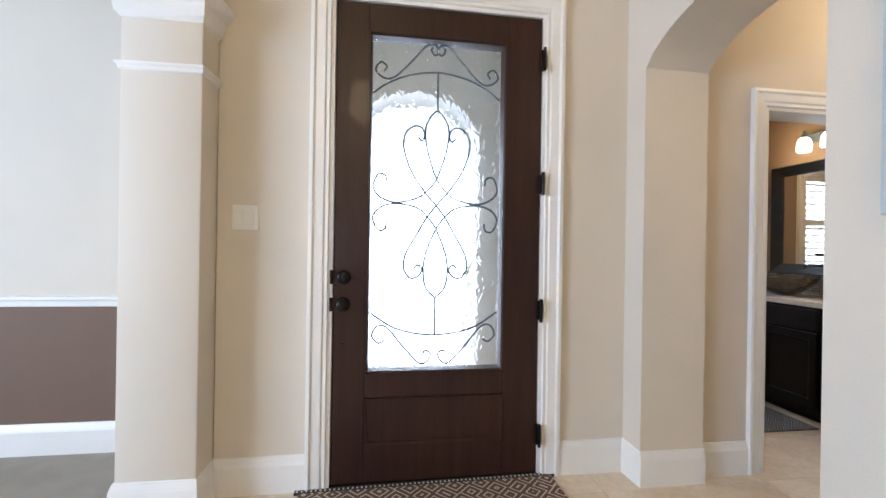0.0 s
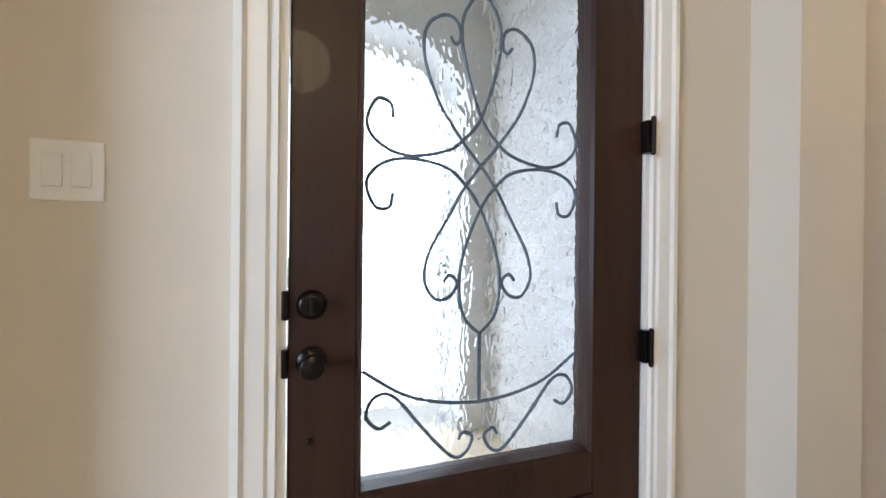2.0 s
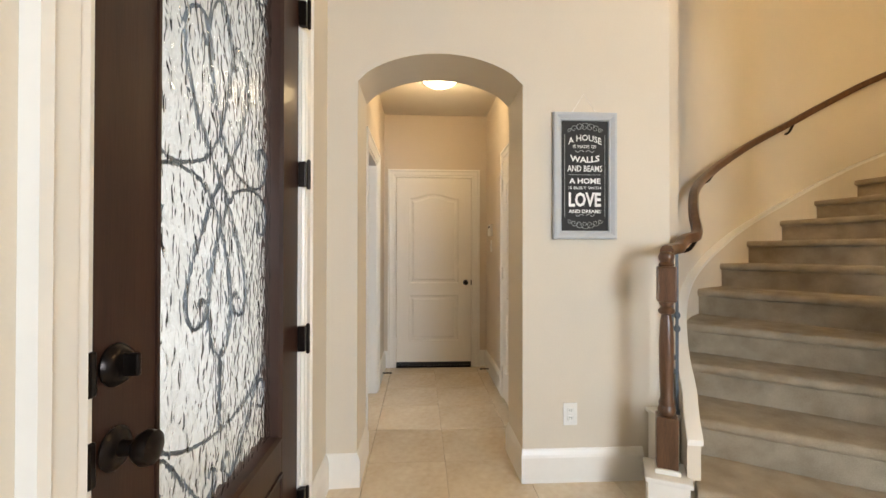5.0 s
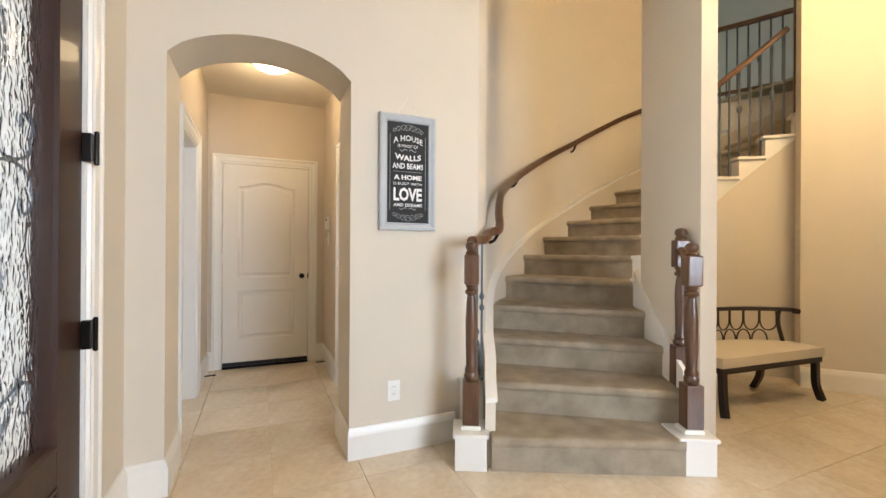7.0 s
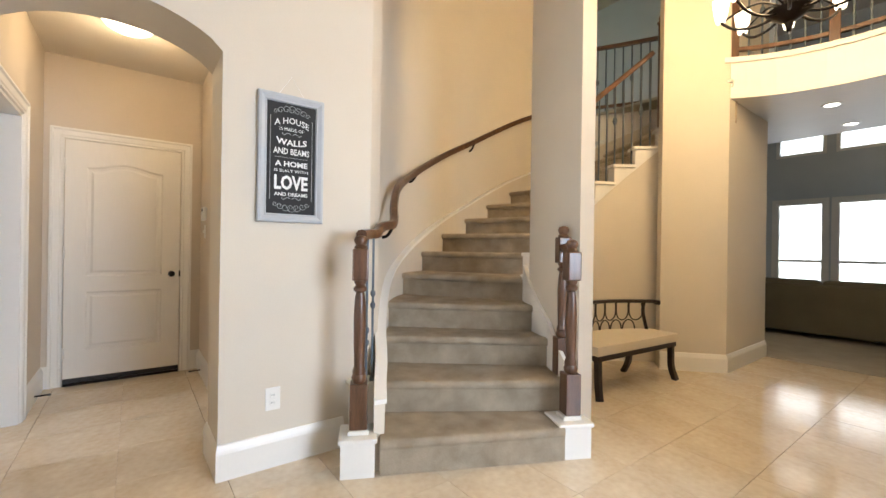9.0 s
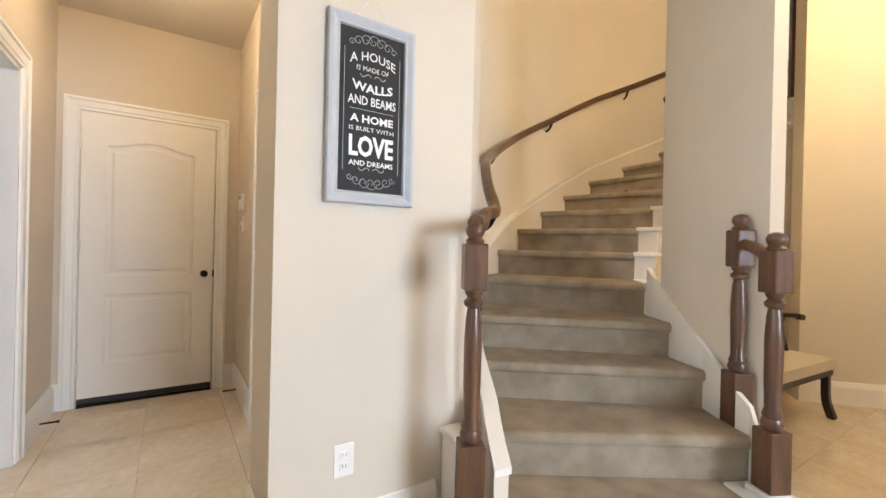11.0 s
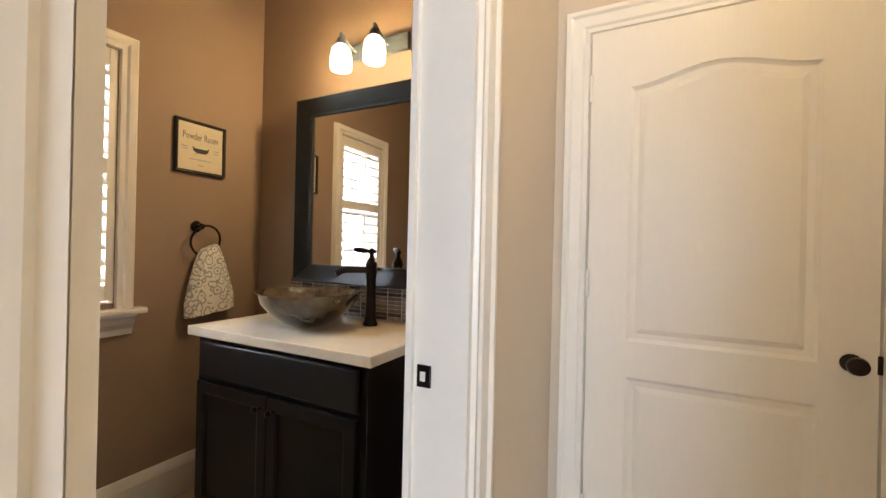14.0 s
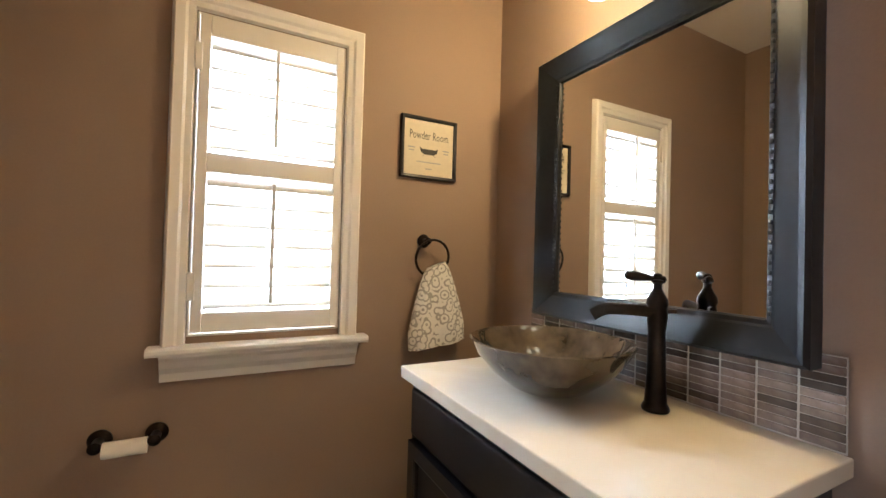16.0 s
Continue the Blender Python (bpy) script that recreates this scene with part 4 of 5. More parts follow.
# ---- white two-panel doors ----
def panel_door(name, label, w, h, m, knob_x, hinge_x, knob_z):
    t = tagged(new(name), label, "door", "", "structure")
    t.matrix_world = m
    th = 0.021
    x0, x1 = 0.13 * w / 0.77, w - 0.13 * w / 0.77
    zs = [(0.24, 0.73), (0.86, h - 0.22)]
    # slab with two recessed fields, the upper one with an arched head
    bm = bmesh.new()

    def field(z0, z1, arched, o):
        pts = [(x0 + o, z0 + o), (x1 - o, z0 + o)]
        if arched:
            for i in range(13):
                u = 1 - i / 12
                bell = 0.5 - 0.5 * math.cos(2 * math.pi * u)
                pts.append((x0 + o + (x1 - x0 - 2 * o) * u, z1 - o + 0.05 * bell))
        else:
            pts += [(x1 - o, z1 - o), (x0 + o, z1 - o)]
        return pts
    prism([(0, 0.012), (w, 0.012), (w, zs[0][0]), (0, zs[0][0])], "y", -th, 0, bm)
    prism([(0, zs[0][1]), (w, zs[0][1]), (w, zs[1][0]), (0, zs[1][0])], "y", -th, 0, bm)
    top = field(*zs[1], True, 0)[2:]
    prism([(0, zs[1][1]), (x0, zs[1][1])] + top[::-1][1:-1] + [(x1, zs[1][1]), (w, zs[1][1]), (w, h), (0, h)], "y", -th, 0, bm)
    for z0, z1 in zs:
        box(0, x0, -th, 0, z0, z1, 0, bm)
        box(x1, w, -th, 0, z0, z1, 0, bm)
    part("slab", bm, DOORWHITE, t)
    for z0, z1 in zs:
        arched = z0 > 0.5
        bm = bmesh.new()
        loops = [(0.0, -th + 0.002), (0.012, -th + 0.010), (0.030, -th + 0.011), (0.048, -th + 0.003)]
        rings = [[bm.verts.new((x, y, z)) for x, z in field(z0, z1, arched, o)] for o, y in loops]
        n = len(rings[0])
        for a, b in zip(rings, rings[1:]):
            for i in range(n):
                bm.faces.new((a[i], a[(i + 1) % n], b[(i + 1) % n], b[i]))
        bm.faces.new(rings[-1])
        part("panel", bm, DOORWHITE, t)
    kn = part("door_knob", lathe([(0.026, 0), (0.027, 0.005), (0.012, 0.010), (0.011, 0.03), (0.022, 0.038), (0.027, 0.05), (0.024, 0.062), (0.010, 0.067)], 18, None, Matrix.Translation((knob_x, -th, knob_z)) @ Matrix.Rotation(radians(90), 4, "X")), BRONZE, t, "round dark bronze knob", True)
    lx = w + 0.002 if knob_x > w / 2 else -0.002
    part("latch", box(lx - 0.006, lx + 0.006, -th - 0.004, -th + 0.02, knob_z - 0.027, knob_z + 0.027, 0.002), BRONZE, t)
    for z in (0.22, 1.06, h - 0.21):
        part("hinge", lathe([(0.005, z - 0.05), (0.007, z - 0.046), (0.007, z + 0.046), (0.005, z + 0.05)], 10, None, Matrix.Translation((hinge_x, -th - 0.006, 0))), TRIM, t, "white painted hinge", True)
    return t


# end door: local x runs towards -y of the room
end = panel_door("door_hall_end", "closed white two-panel door with an arched upper panel", 0.807, 2.0, pose(HX, 1.98, 0.05, 0, 0, -90), 0.745, 0.0, 0.87)
part("sweep", box(0, 0.807, -0.020, -0.004, -0.025, 0.011), INK, end, "black door sweep")
struct("threshold_end", box(HX - 0.03, HX - 0.001, 1.172, 1.981, 0.0, 0.022, 0.003), BRONZE, "dark threshold under the hall door")
panel_door("door_closet", "closed white two-panel door in the hall", 0.80, 2.015, pose(2.642, HY0, 0.008, 0, 0, 180), 0.735, 0.0, 0.90)
for x, y, s in ((3.28, HY1 - 0.02, -1), (3.38, HY0 + 0.02, 1)):
    st = thing("door_stop", "dark spring door stop on a baseboard", "door stop", "hall door stops")
    part("spring", sweep([(x, y, 0.05), (x, y + s * 0.075, 0.05)], round_section(0.006, 8)), BRONZE, st, "", True)
    part("tip", sweep([(x, y + s * 0.075, 0.05), (x, y + s * 0.09, 0.05)], round_section(0.008, 8)), INK, st, "", True)

kp = thing("alarm_keypad", "white alarm keypad with a small screen on the hall wall", "keypad", "", (3.32, HY0, 1.47), 180)
part("body", box(-0.07, 0.07, -0.028, 0, -0.06, 0.06, 0.008), PLASTIC, kp)
part("screen", box(-0.03, 0.03, -0.030, -0.027, 0.022, 0.045), INK, kp)
part("door_flap", box(-0.066, 0.066, -0.031, -0.027, -0.056, 0.012, 0.003), PLASTIC, kp)
ts = thing("toggle_switch", "white single toggle switch below the keypad", "switch", "", (3.33, HY0, 1.31), 180)
part("plate", box(-0.036, 0.036, -0.006, 0, -0.06, 0.06, 0.003), PLASTIC, ts)
part("toggle", box(-0.006, 0.006, -0.02, -0.004, -0.012, 0.012, 0.002), PLASTIC, ts)

# hall ceiling lamp
hl = thing("ceiling_lamp", "round lit frosted-glass flush ceiling lamp", "ceiling lamp", "", (2.68, 1.56, 2.74))
part("base", lathe([(0.155, -0.022), (0.16, -0.018), (0.16, 0)], 32), PLASTIC, hl, "", True)
dm = part("dome", lathe([(0.012, -0.075), (0.06, -0.070), (0.10, -0.058), (0.13, -0.042), (0.148, -0.022)], 32), DOME, hl, "glowing frosted glass dome", True)
dm.visible_shadow = False

# entry rug
rug = thing("entry_rug", "patterned brown and cream rug inside the front door", "rug", "", (0.29, 1.90, 0.0), 1)
part("pile", box(-0.64, 0.66, -0.26, 0.30, 0.002, 0.012, 0.004), RUG, rug)
part("border", box(-0.66, 0.68, 0.282, 0.312, 0.002, 0.0135, 0.003), INK, rug, "dark bound edge")
for k in range(60):
    part("border_knot", box(-0.65 + k * 0.0222, -0.642 + k * 0.0222, 0.29, 0.304, 0.013, 0.0145), CREAM, rug)


# ---- bench ----
bench = thing("bench", "dark wooden bench with a cream seat and looped crescent back", "bench", "", (0.875, -1.99, 0), -94)


def back_line(x):
    """Depth of the crescent back at x along the seat."""
    return 0.455 - 0.62 * x * x


# local: x along the seat, y towards the wall
for sx, sy, lean, out in ((-0.53, 0.03, -0.03, 1.04), (0.53, 0.03, -0.03, 1.04), (-0.36, 0.33, 0.06, 1.03), (0.36, 0.33, 0.06, 1.03)):
    pts = spline([(sx, sy, 0.36), (sx, sy + lean * 0.1, 0.25), (sx, sy + lean * 0.3, 0.12), (sx * out, sy + lean * 1.3, 0.0)], 4)
    part("leg", sweep(pts, [(-0.022, -0.022), (0.022, -0.022), (0.022, 0.022), (-0.022, 0.022)], up=(0, 1, 0)), BENCHWOOD, bench)
seat_edge = [(x, back_line(x)) for x in np.linspace(0.57, -0.57, 15)]
part("seat_frame", bevel_all(prism([(-0.57, 0.0), (0.57, 0.0)] + seat_edge, "z", 0.31, 0.36), 0.005, 2, 50), BENCHWOOD, bench)
pad = prism([(-0.58, -0.01), (0.58, -0.01)] + [(x * 1.015, y + 0.004) for x, y in seat_edge], "z", 0.357, 0.43)
part("seat", bevel_all(pad, 0.030, 4, 50), CREAM, bench, "cream upholstered seat", True)
top = [(x, back_line(x) + 0.012, 0.70) for x in np.linspace(-0.61, 0.61, 25)]
part("top_rail", sweep(top, round_section(0.024, 8, 0.019)), BENCHWOOD, bench, "", True)
for sx in (-1, 1):
    y = back_line(0.52)
    part("back_post", sweep(spline([(sx * 0.545, y - 0.03, 0.36), (sx * 0.53, y - 0.01, 0.46), (sx * 0.515, y + 0.01, 0.58), (sx * 0.52, y + 0.012, 0.70)], 5), round_section(0.024, 8, 0.018)), BENCHWOOD, bench, "", True)
    part("scroll_end", sweep([(sx * 0.60, back_line(0.60) - 0.006, 0.694), (sx * 0.635, back_line(0.635) + 0.004, 0.688)], round_section(0.028, 10, 0.025)), BENCHWOOD, bench, "", True)
for k in range(8):
    x = -0.448 + k * 0.128
    loop = [(x + 0.06 * math.cos(a), 0.60 + 0.085 * math.sin(a)) for a in np.linspace(math.pi, 2 * math.pi, 9)]
    line = [(loop[0][0], 0.69)] + loop + [(loop[-1][0], 0.69)]
    part("back_loop", sweep([(u, back_line(u) + 0.005, z) for u, z in line], round_section(0.0065, 6), up=(0, 1, 0)), BENCHWOOD, bench, "", True)
    if k < 7:
        x += 0.064
        line = [(x + 0.058 * math.cos(a), 0.43 + 0.09 * math.sin(a)) for a in np.linspace(0, math.pi, 9)]
        part("back_loop", sweep([(u, back_line(u) + 0.005, z) for u, z in line], round_section(0.0065, 6), up=(0, 1, 0)), BENCHWOOD, bench, "", True)

# ---- living room ----
sofa = thing("sofa", "long olive-brown sofa seen from behind", "sofa", "", (0.12, -6.1, 0), 0)
part("back", box(-1.45, 1.45, -0.28, 0.0, 0.07, 0.76, 0.04, None, 3), SOFA, sofa, "", True)
part("seat_base", box(-1.45, 1.45, -0.95, -0.28, 0.07, 0.42, 0.03), SOFA, sofa)
for sx in (-1.37, 1.37):
    part("armrest", box(sx - 0.1, sx + 0.1, -0.95, -0.27, 0.07, 0.60, 0.05, None, 3), SOFA, sofa, "", True)
for k in range(3):
    part("back_cushion", box(-1.26 + k * 0.85, -0.43 + k * 0.85, -0.36, -0.10, 0.45, 0.82, 0.06, None, 3), SOFA, sofa, "", True)
    part("seat_cushion", box(-1.26 + k * 0.85, -0.43 + k * 0.85, -0.93, -0.30, 0.42, 0.52, 0.04, None, 3), SOFA, sofa, "", True)
for sx in (-1.35, 1.35):
    for y in (-0.88, -0.08):
        part("foot", lathe([(0.02, 0), (0.03, 0.07)], 10, None, Matrix.Translation((sx, y, 0.006))), BENCHWOOD, sofa)

for x in LIVING_X:
    for z0, z1, tall in ((0.6, 2.25, True), (3.18, 3.7, False)):
        w = tagged(new("window_living"), "bright white-framed living room window" if tall else "bright transom window high in the living room wall", "window", "living room windows", "structure")
        w.matrix_world = pose(x, -9.4, 0)
        part("window_frame", frame_loop(0.06, 0.74, z0 + 0.06, z1 - 0.06, [(0, -0.08), (0, 0.01), (0.06, 0.012), (0.06, -0.08)]), TRIM, w)
        if tall:
            part("casing", frame_loop(0.0, 0.8, z0, z1, [(0, 0.001), (0, 0.018), (0.055, 0.022), (0.055, 0.001)]), TRIM, w)
            part("meeting_rail", box(0.06, 0.74, -0.06, -0.02, 1.02, 1.07), TRIM, w)
        pn = part("pane", box(0.06, 0.74, -0.045, -0.040, z0 + 0.06, z1 - 0.06), CLEAR, w)
        pn.visible_shadow = False
for x, y in ((0.08, -4.2), (0.10, -5.2), (-0.9, -4.4)):
    dl = thing("downlight", "round lit recessed ceiling downlight", "downlight", "soffit downlights", (x, y, 2.72))
    part("ring", lathe([(0.06, -0.004), (0.085, -0.004), (0.09, 0.0)], 24), PLASTIC, dl, "", True)
    part("lens", lathe([(0.001, -0.006), (0.06, -0.006), (0.06, -0.004)], 24), SPOT, dl)

# ---- chandelier ----
ch = thing("chandelier", "large bronze chandelier with curved arms and lit glass shades", "chandelier", "", (-0.14, -1.86, 2.68))
part("hub", lathe([(0.012, -0.06), (0.018, -0.03), (0.026, 0.0), (0.12, 0.06), (0.125, 0.075), (0.05, 0.10), (0.03, 0.16), (0.045, 0.22), (0.02, 0.30), (0.012, 3.1)], 20), BRONZE, ch, "", True)
for k in range(8):
    a = 2 * math.pi * k / 8 + 0.25
    c, s = math.cos(a), math.sin(a)
    pts = spline([(0.06 * c, 0.06 * s, 0.06), (0.17 * c, 0.17 * s, 0.03), (0.29 * c, 0.29 * s, 0.05), (0.37 * c, 0.37 * s, 0.12)], 6)
    part("arm", sweep(pts, round_section(0.010, 8)), BRONZE, ch, "curved bronze arm", True)
    pts = spline([(0.04 * c, 0.04 * s, 0.12), (0.15 * c, 0.15 * s, 0.18), (0.27 * c, 0.27 * s, 0.16), (0.36 * c, 0.36 * s, 0.12)], 6)
    part("scroll", sweep(pts, round_section(0.007, 6)), BRONZE, ch, "", True)
    sh = part("shade", lathe([(0.028, 0.12), (0.034, 0.15), (0.046, 0.22), (0.052, 0.27)], 16, None, Matrix.Translation((0.37 * c, 0.37 * s, 0))), SHADE, ch, "glowing glass shade", True)
    sh.visible_shadow = False


# ---- powder room ----
# its fittings are laid out in the room's own frame and set in place by fit_room()
ROOM = (PWX, PWY, WX0, WX1, WZ0, WZ1)
PWX, PWY, WX0, WX1, WZ0, WZ1 = 3.62, 3.735, 2.47, 2.955, 0.985, 2.03
K = 1.038


def fit_room(obs, how, dx=0.0, dz=0.0):
    z = {"wall": (K, 1.254 - 1.252 * K), "floor": (0.986, 0.0), "counter": (K, 0.873 - 0.885 * K)}[how]
    m = Matrix(((K, 0, 0, 2.538 - 2.534 * K + dx), (0, K, 0, 2.212 - 2.178 * K), (0, 0, z[0], z[1] + dz), (0, 0, 0, 1)))
    for ob in obs:
        ob.matrix_basis = m @ ob.matrix_basis


# shuttered window
win = tagged(new("window_powder"), "white-framed window with half-open plantation shutters", "window", "", "structure")
CAS = [(0, PWY - 0.004), (0.004, PWY - 0.020), (0.022, PWY - 0.022), (0.030, PWY - 0.030), (0.056, PWY - 0.034), (0.062, PWY - 0.028), (0.068, PWY - 0.002)]
bm = bmesh.new()
rings = []
for sx, z, k in ((-1, 0.955, 0), (-1, WZ1, 1), (1, WZ1, 1), (1, 0.955, 0)):
    rings.append([bm.verts.new(((WX0 - o) if sx < 0 else (WX1 + o), d, z + o * k)) for o, d in CAS])
for i in range(3):
    for j in range(len(CAS) - 1):
        bm.faces.new((rings[i][j], rings[i][j + 1], rings[i + 1][j + 1], rings[i + 1][j]))
    bm.faces.new((rings[i][-1], rings[i][0], rings[i + 1][0], rings[i + 1][-1]))
part("casing", bm, TRIM, win, "white moulded casing")
part("window_sill", sweep([(2.372, PWY - 0.001, 0.945), (3.053, PWY - 0.001, 0.945)], [(0, -0.012), (0.062, -0.012), (0.066, -0.004), (0.066, 0.006), (0.060, 0.012), (0, 0.012)]), TRIM, win)
part("apron", sweep([(2.405, PWY - 0.001, 0.89), (3.02, PWY - 0.001, 0.89)], [(0, -0.048), (0.012, -0.046), (0.016, -0.02), (0.032, 0.0), (0.036, 0.02), (0.050, 0.034), (0.050, 0.044), (0, 0.044)]), TRIM, win, "white moulded apron under the sill")
part("jamb_liner", frame_loop(WX0 + 0.008, WX1 - 0.008, WZ0 + 0.0, WZ1 - 0.008, [(0, PWY - 0.002), (0, PWY + 0.19), (0.006, PWY + 0.19), (0.006, PWY - 0.002)]), TRIM, win)
SX0, SX1, SZ0, SZ1 = WX0 + 0.010, WX1 - 0.010, 0.992, WZ1 - 0.012
LX0, LX1 = 2.512, 2.918
SY0, SY1 = PWY - 0.012, PWY + 0.016
sh = part("shutter", box(SX0, LX0, SY0, SY1, SZ0, SZ1, 0.003), TRIM, win, "white louvred shutter panel")
part("stile", box(LX1, SX1, SY0, SY1, SZ0, SZ1, 0.003), TRIM, sh)
for z0, z1 in ((SZ0, 1.055), (1.512, 1.575), (1.955, SZ1)):
    part("rail", box(LX0, LX1, SY0, SY1, z0, z1, 0.002), TRIM, sh)


def louvre(z, tilt):
    bm = bmesh.new()
    sec = [(0.031 * math.cos(a), 0.0055 * math.sin(a)) for a in np.linspace(0, 2 * math.pi, 11)[:-1]]
    c, s = math.cos(radians(tilt)), math.sin(radians(tilt))
    lo = [bm.verts.new((LX0 + 0.002, PWY + 0.002 + y * c - w * s, z + y * s + w * c)) for y, w in sec]
    hi = [bm.verts.new((LX1 - 0.002, v.co.y, v.co.z)) for v in lo]
    n = len(sec)
    for i in range(n):
        bm.faces.new((lo[i], lo[(i + 1) % n], hi[(i + 1) % n], hi[i]))
    bm.faces.new(lo)
    bm.faces.new(hi[::-1])
    return part("louvre", bm, TRIM, sh, "", True)


for k in range(6):
    louvre(1.605 + k * 0.064, 38)
for k in range(7):
    louvre(1.088 + k * 0.066, 38)
for z0, z1 in ((1.61, 1.94), (1.085, 1.49)):
    part("tilt_rod", box(2.708, 2.720, PWY - 0.042, PWY - 0.030, z0, z1, 0.002), TRIM, sh)
for z in (1.14, 1.88):
    part("hinge", box(SX0 - 0.012, SX0 + 0.010, SY0 - 0.006, SY0, z - 0.045, z + 0.045, 0.002), TRIM, sh)
part("sash", frame_loop(WX0 + 0.05, WX1 - 0.05, WZ0 + 0.05, WZ1 - 0.05, [(0, PWY + 0.11), (0, PWY + 0.15), (0.044, PWY + 0.15), (0.044, PWY + 0.11)]), TRIM, win)
part("meeting_rail", box(WX0 + 0.05, WX1 - 0.05, PWY + 0.11, PWY + 0.15, 1.50, 1.55), TRIM, win)
pn = part("pane", box(WX0 + 0.05, WX1 - 0.05, PWY + 0.128, PWY + 0.132, WZ0 + 0.05, WZ1 - 0.05), CLEAR, win)
pn.visible_shadow = False

# ---- powder room: vanity ----
van = thing("vanity_cabinet", "black painted two-door vanity cabinet on the powder room floor", "cabinet")
VX0, VX1, VY0, VY1 = 3.095, PWX, 2.55, 3.43
part("body", box(VX0, VX1, VY0, VY1, 0.09, 0.845, 0.003), BLACKWOOD, van)
part("toe_kick", box(VX0 + 0.05, VX1, VY0 + 0.02, VY1 - 0.02, 0.0, 0.09), BLACKWOOD, van)
part("false_front", box(VX0 - 0.018, VX0 - 0.001, VY0 + 0.03, VY1 - 0.03, 0.675, 0.825, 0.006), BLACKWOOD, van)
mid = (VY0 + VY1) / 2
for y0, y1, ky in ((VY0 + 0.03, mid - 0.003, mid - 0.035), (mid + 0.003, VY1 - 0.03, mid + 0.035)):
    d = part("cabinet_door", box(VX0 - 0.012, VX0 - 0.001, y0, y1, 0.12, 0.655, 0.002), BLACKWOOD, van)
    part("door_frame", frame_loop(y0 + 0.055, y1 - 0.055, 0.175, 0.60, [(0, VX0 - 0.012), (0.004, VX0 - 0.022), (0.012, VX0 - 0.025), (0.055, VX0 - 0.025), (0.055, VX0 - 0.002), (0, VX0 - 0.002)], "x"), BLACKWOOD, d)
    part("door_knob", lathe([(0.006, 0), (0.005, 0.012), (0.012, 0.02), (0.012, 0.027), (0.004, 0.031)], 12, None, Matrix.Translation((VX0 - 0.025, ky, 0.61)) @ Matrix.Rotation(radians(-90), 4, "Y")), BRONZE, d, "small dark knob", True)

ct = thing("countertop", "thick cream marble countertop on the vanity", "countertop")
part("slab", box(3.065, PWX - 0.001, 2.518, 3.465, 0.845, 0.885, 0.004), MARBLE, ct)

bowl = thing("vessel_sink", "polished brown stone-look round vessel sink bowl", "sink", "", (3.335, 3.055, 0.885))
prof = [(0.05, 0.0), (0.062, 0.003), (0.10, 0.022), (0.145, 0.058), (0.180, 0.100), (0.198, 0.135), (0.201, 0.140), (0.196, 0.142), (0.188, 0.136), (0.170, 0.102), (0.135, 0.062), (0.09, 0.030), (0.04, 0.016), (0.02, 0.014)]
part("basin", lathe([(q * 1.1, z * 1.04) for q, z in prof], 48), BOWL, bowl, "", True)
part("drain", lathe([(0.001, 0.019), (0.02, 0.019), (0.024, 0.015)], 18), BRONZE, bowl, "dark drain", True)

fa = thing("faucet", "tall oil-rubbed bronze waterfall faucet beside the bowl", "faucet", "", (3.49, 2.845, 0.885), 0)
part("body", lathe([(0.031, 0), (0.033, 0.006), (0.030, 0.014), (0.026, 0.02), (0.0225, 0.08), (0.020, 0.20), (0.0225, 0.215), (0.024, 0.235), (0.022, 0.252), (0.026, 0.262), (0.024, 0.275), (0.016, 0.288), (0.010, 0.30)], 24), BRONZE, fa, "", True)
part("spout", sweep(spline([(-0.005, 0.005, 0.243), (-0.04, 0.04, 0.245), (-0.08, 0.085, 0.243), (-0.105, 0.11, 0.225)], 6), [(-0.022, 0.0), (-0.022, 0.012), (-0.016, 0.004), (0.016, 0.004), (0.022, 0.012), (0.022, 0.0), (0.012, -0.014), (-0.012, -0.014)]), BRONZE, fa, "open trough spout", True)
LEVER = Matrix.Translation((0.014, -0.014, 0.322)) @ Matrix.Rotation(radians(135), 4, "Z") @ Matrix.Rotation(radians(84), 4, "Y")
part("handle", lathe([(0.003, 0.0), (0.009, 0.004), (0.010, 0.014), (0.006, 0.022), (0.007, 0.034), (0.011, 0.058), (0.013, 0.078), (0.010, 0.092), (0.003, 0.098)], 14, None, LEVER), BRONZE, fa, "teardrop lever handle", True)
part("neck", lathe([(0.013, 0.285), (0.016, 0.290), (0.010, 0.296), (0.010, 0.312), (0.015, 0.316), (0.015, 0.321), (0.008, 0.325)], 18), BRONZE, fa, "", True)
part("handle_cap", lathe([(0.010, 0.322), (0.012, 0.328), (0.009, 0.336), (0.003, 0.339)], 14), BRONZE, fa, "", True)
part("side_pin", sweep([(0.0, 0.0, 0.245), (0.03, -0.03, 0.246)], round_section(0.006, 8)), BRONZE, fa, "", True)

# mosaic backsplash
splash = thing("backsplash", "brown mosaic strip backsplash with pale joints", "backsplash")
part("grout", box(PWX - 0.006, PWX, 2.528, 3.46, 0.886, 1.075), GROUTPALE, splash, "pale grout")
me = bpy.data.meshes.new("strip_tile")
bm = box(-0.003, 0, 0, 0.0735, 0, 0.0165, 0.001, None, 1)
bm.to_mesh(me)
bm.free()
me.materials.append(MIXTILE)
for r in range(10):
    for c in range(12):
        if 2.529 + c * 0.0785 > 3.40:
            continue
        o = new("tile", me)
        o.location = (PWX - 0.0055, 2.529 + c * 0.0785, 0.890 + r * 0.0185)
        o.parent = splash

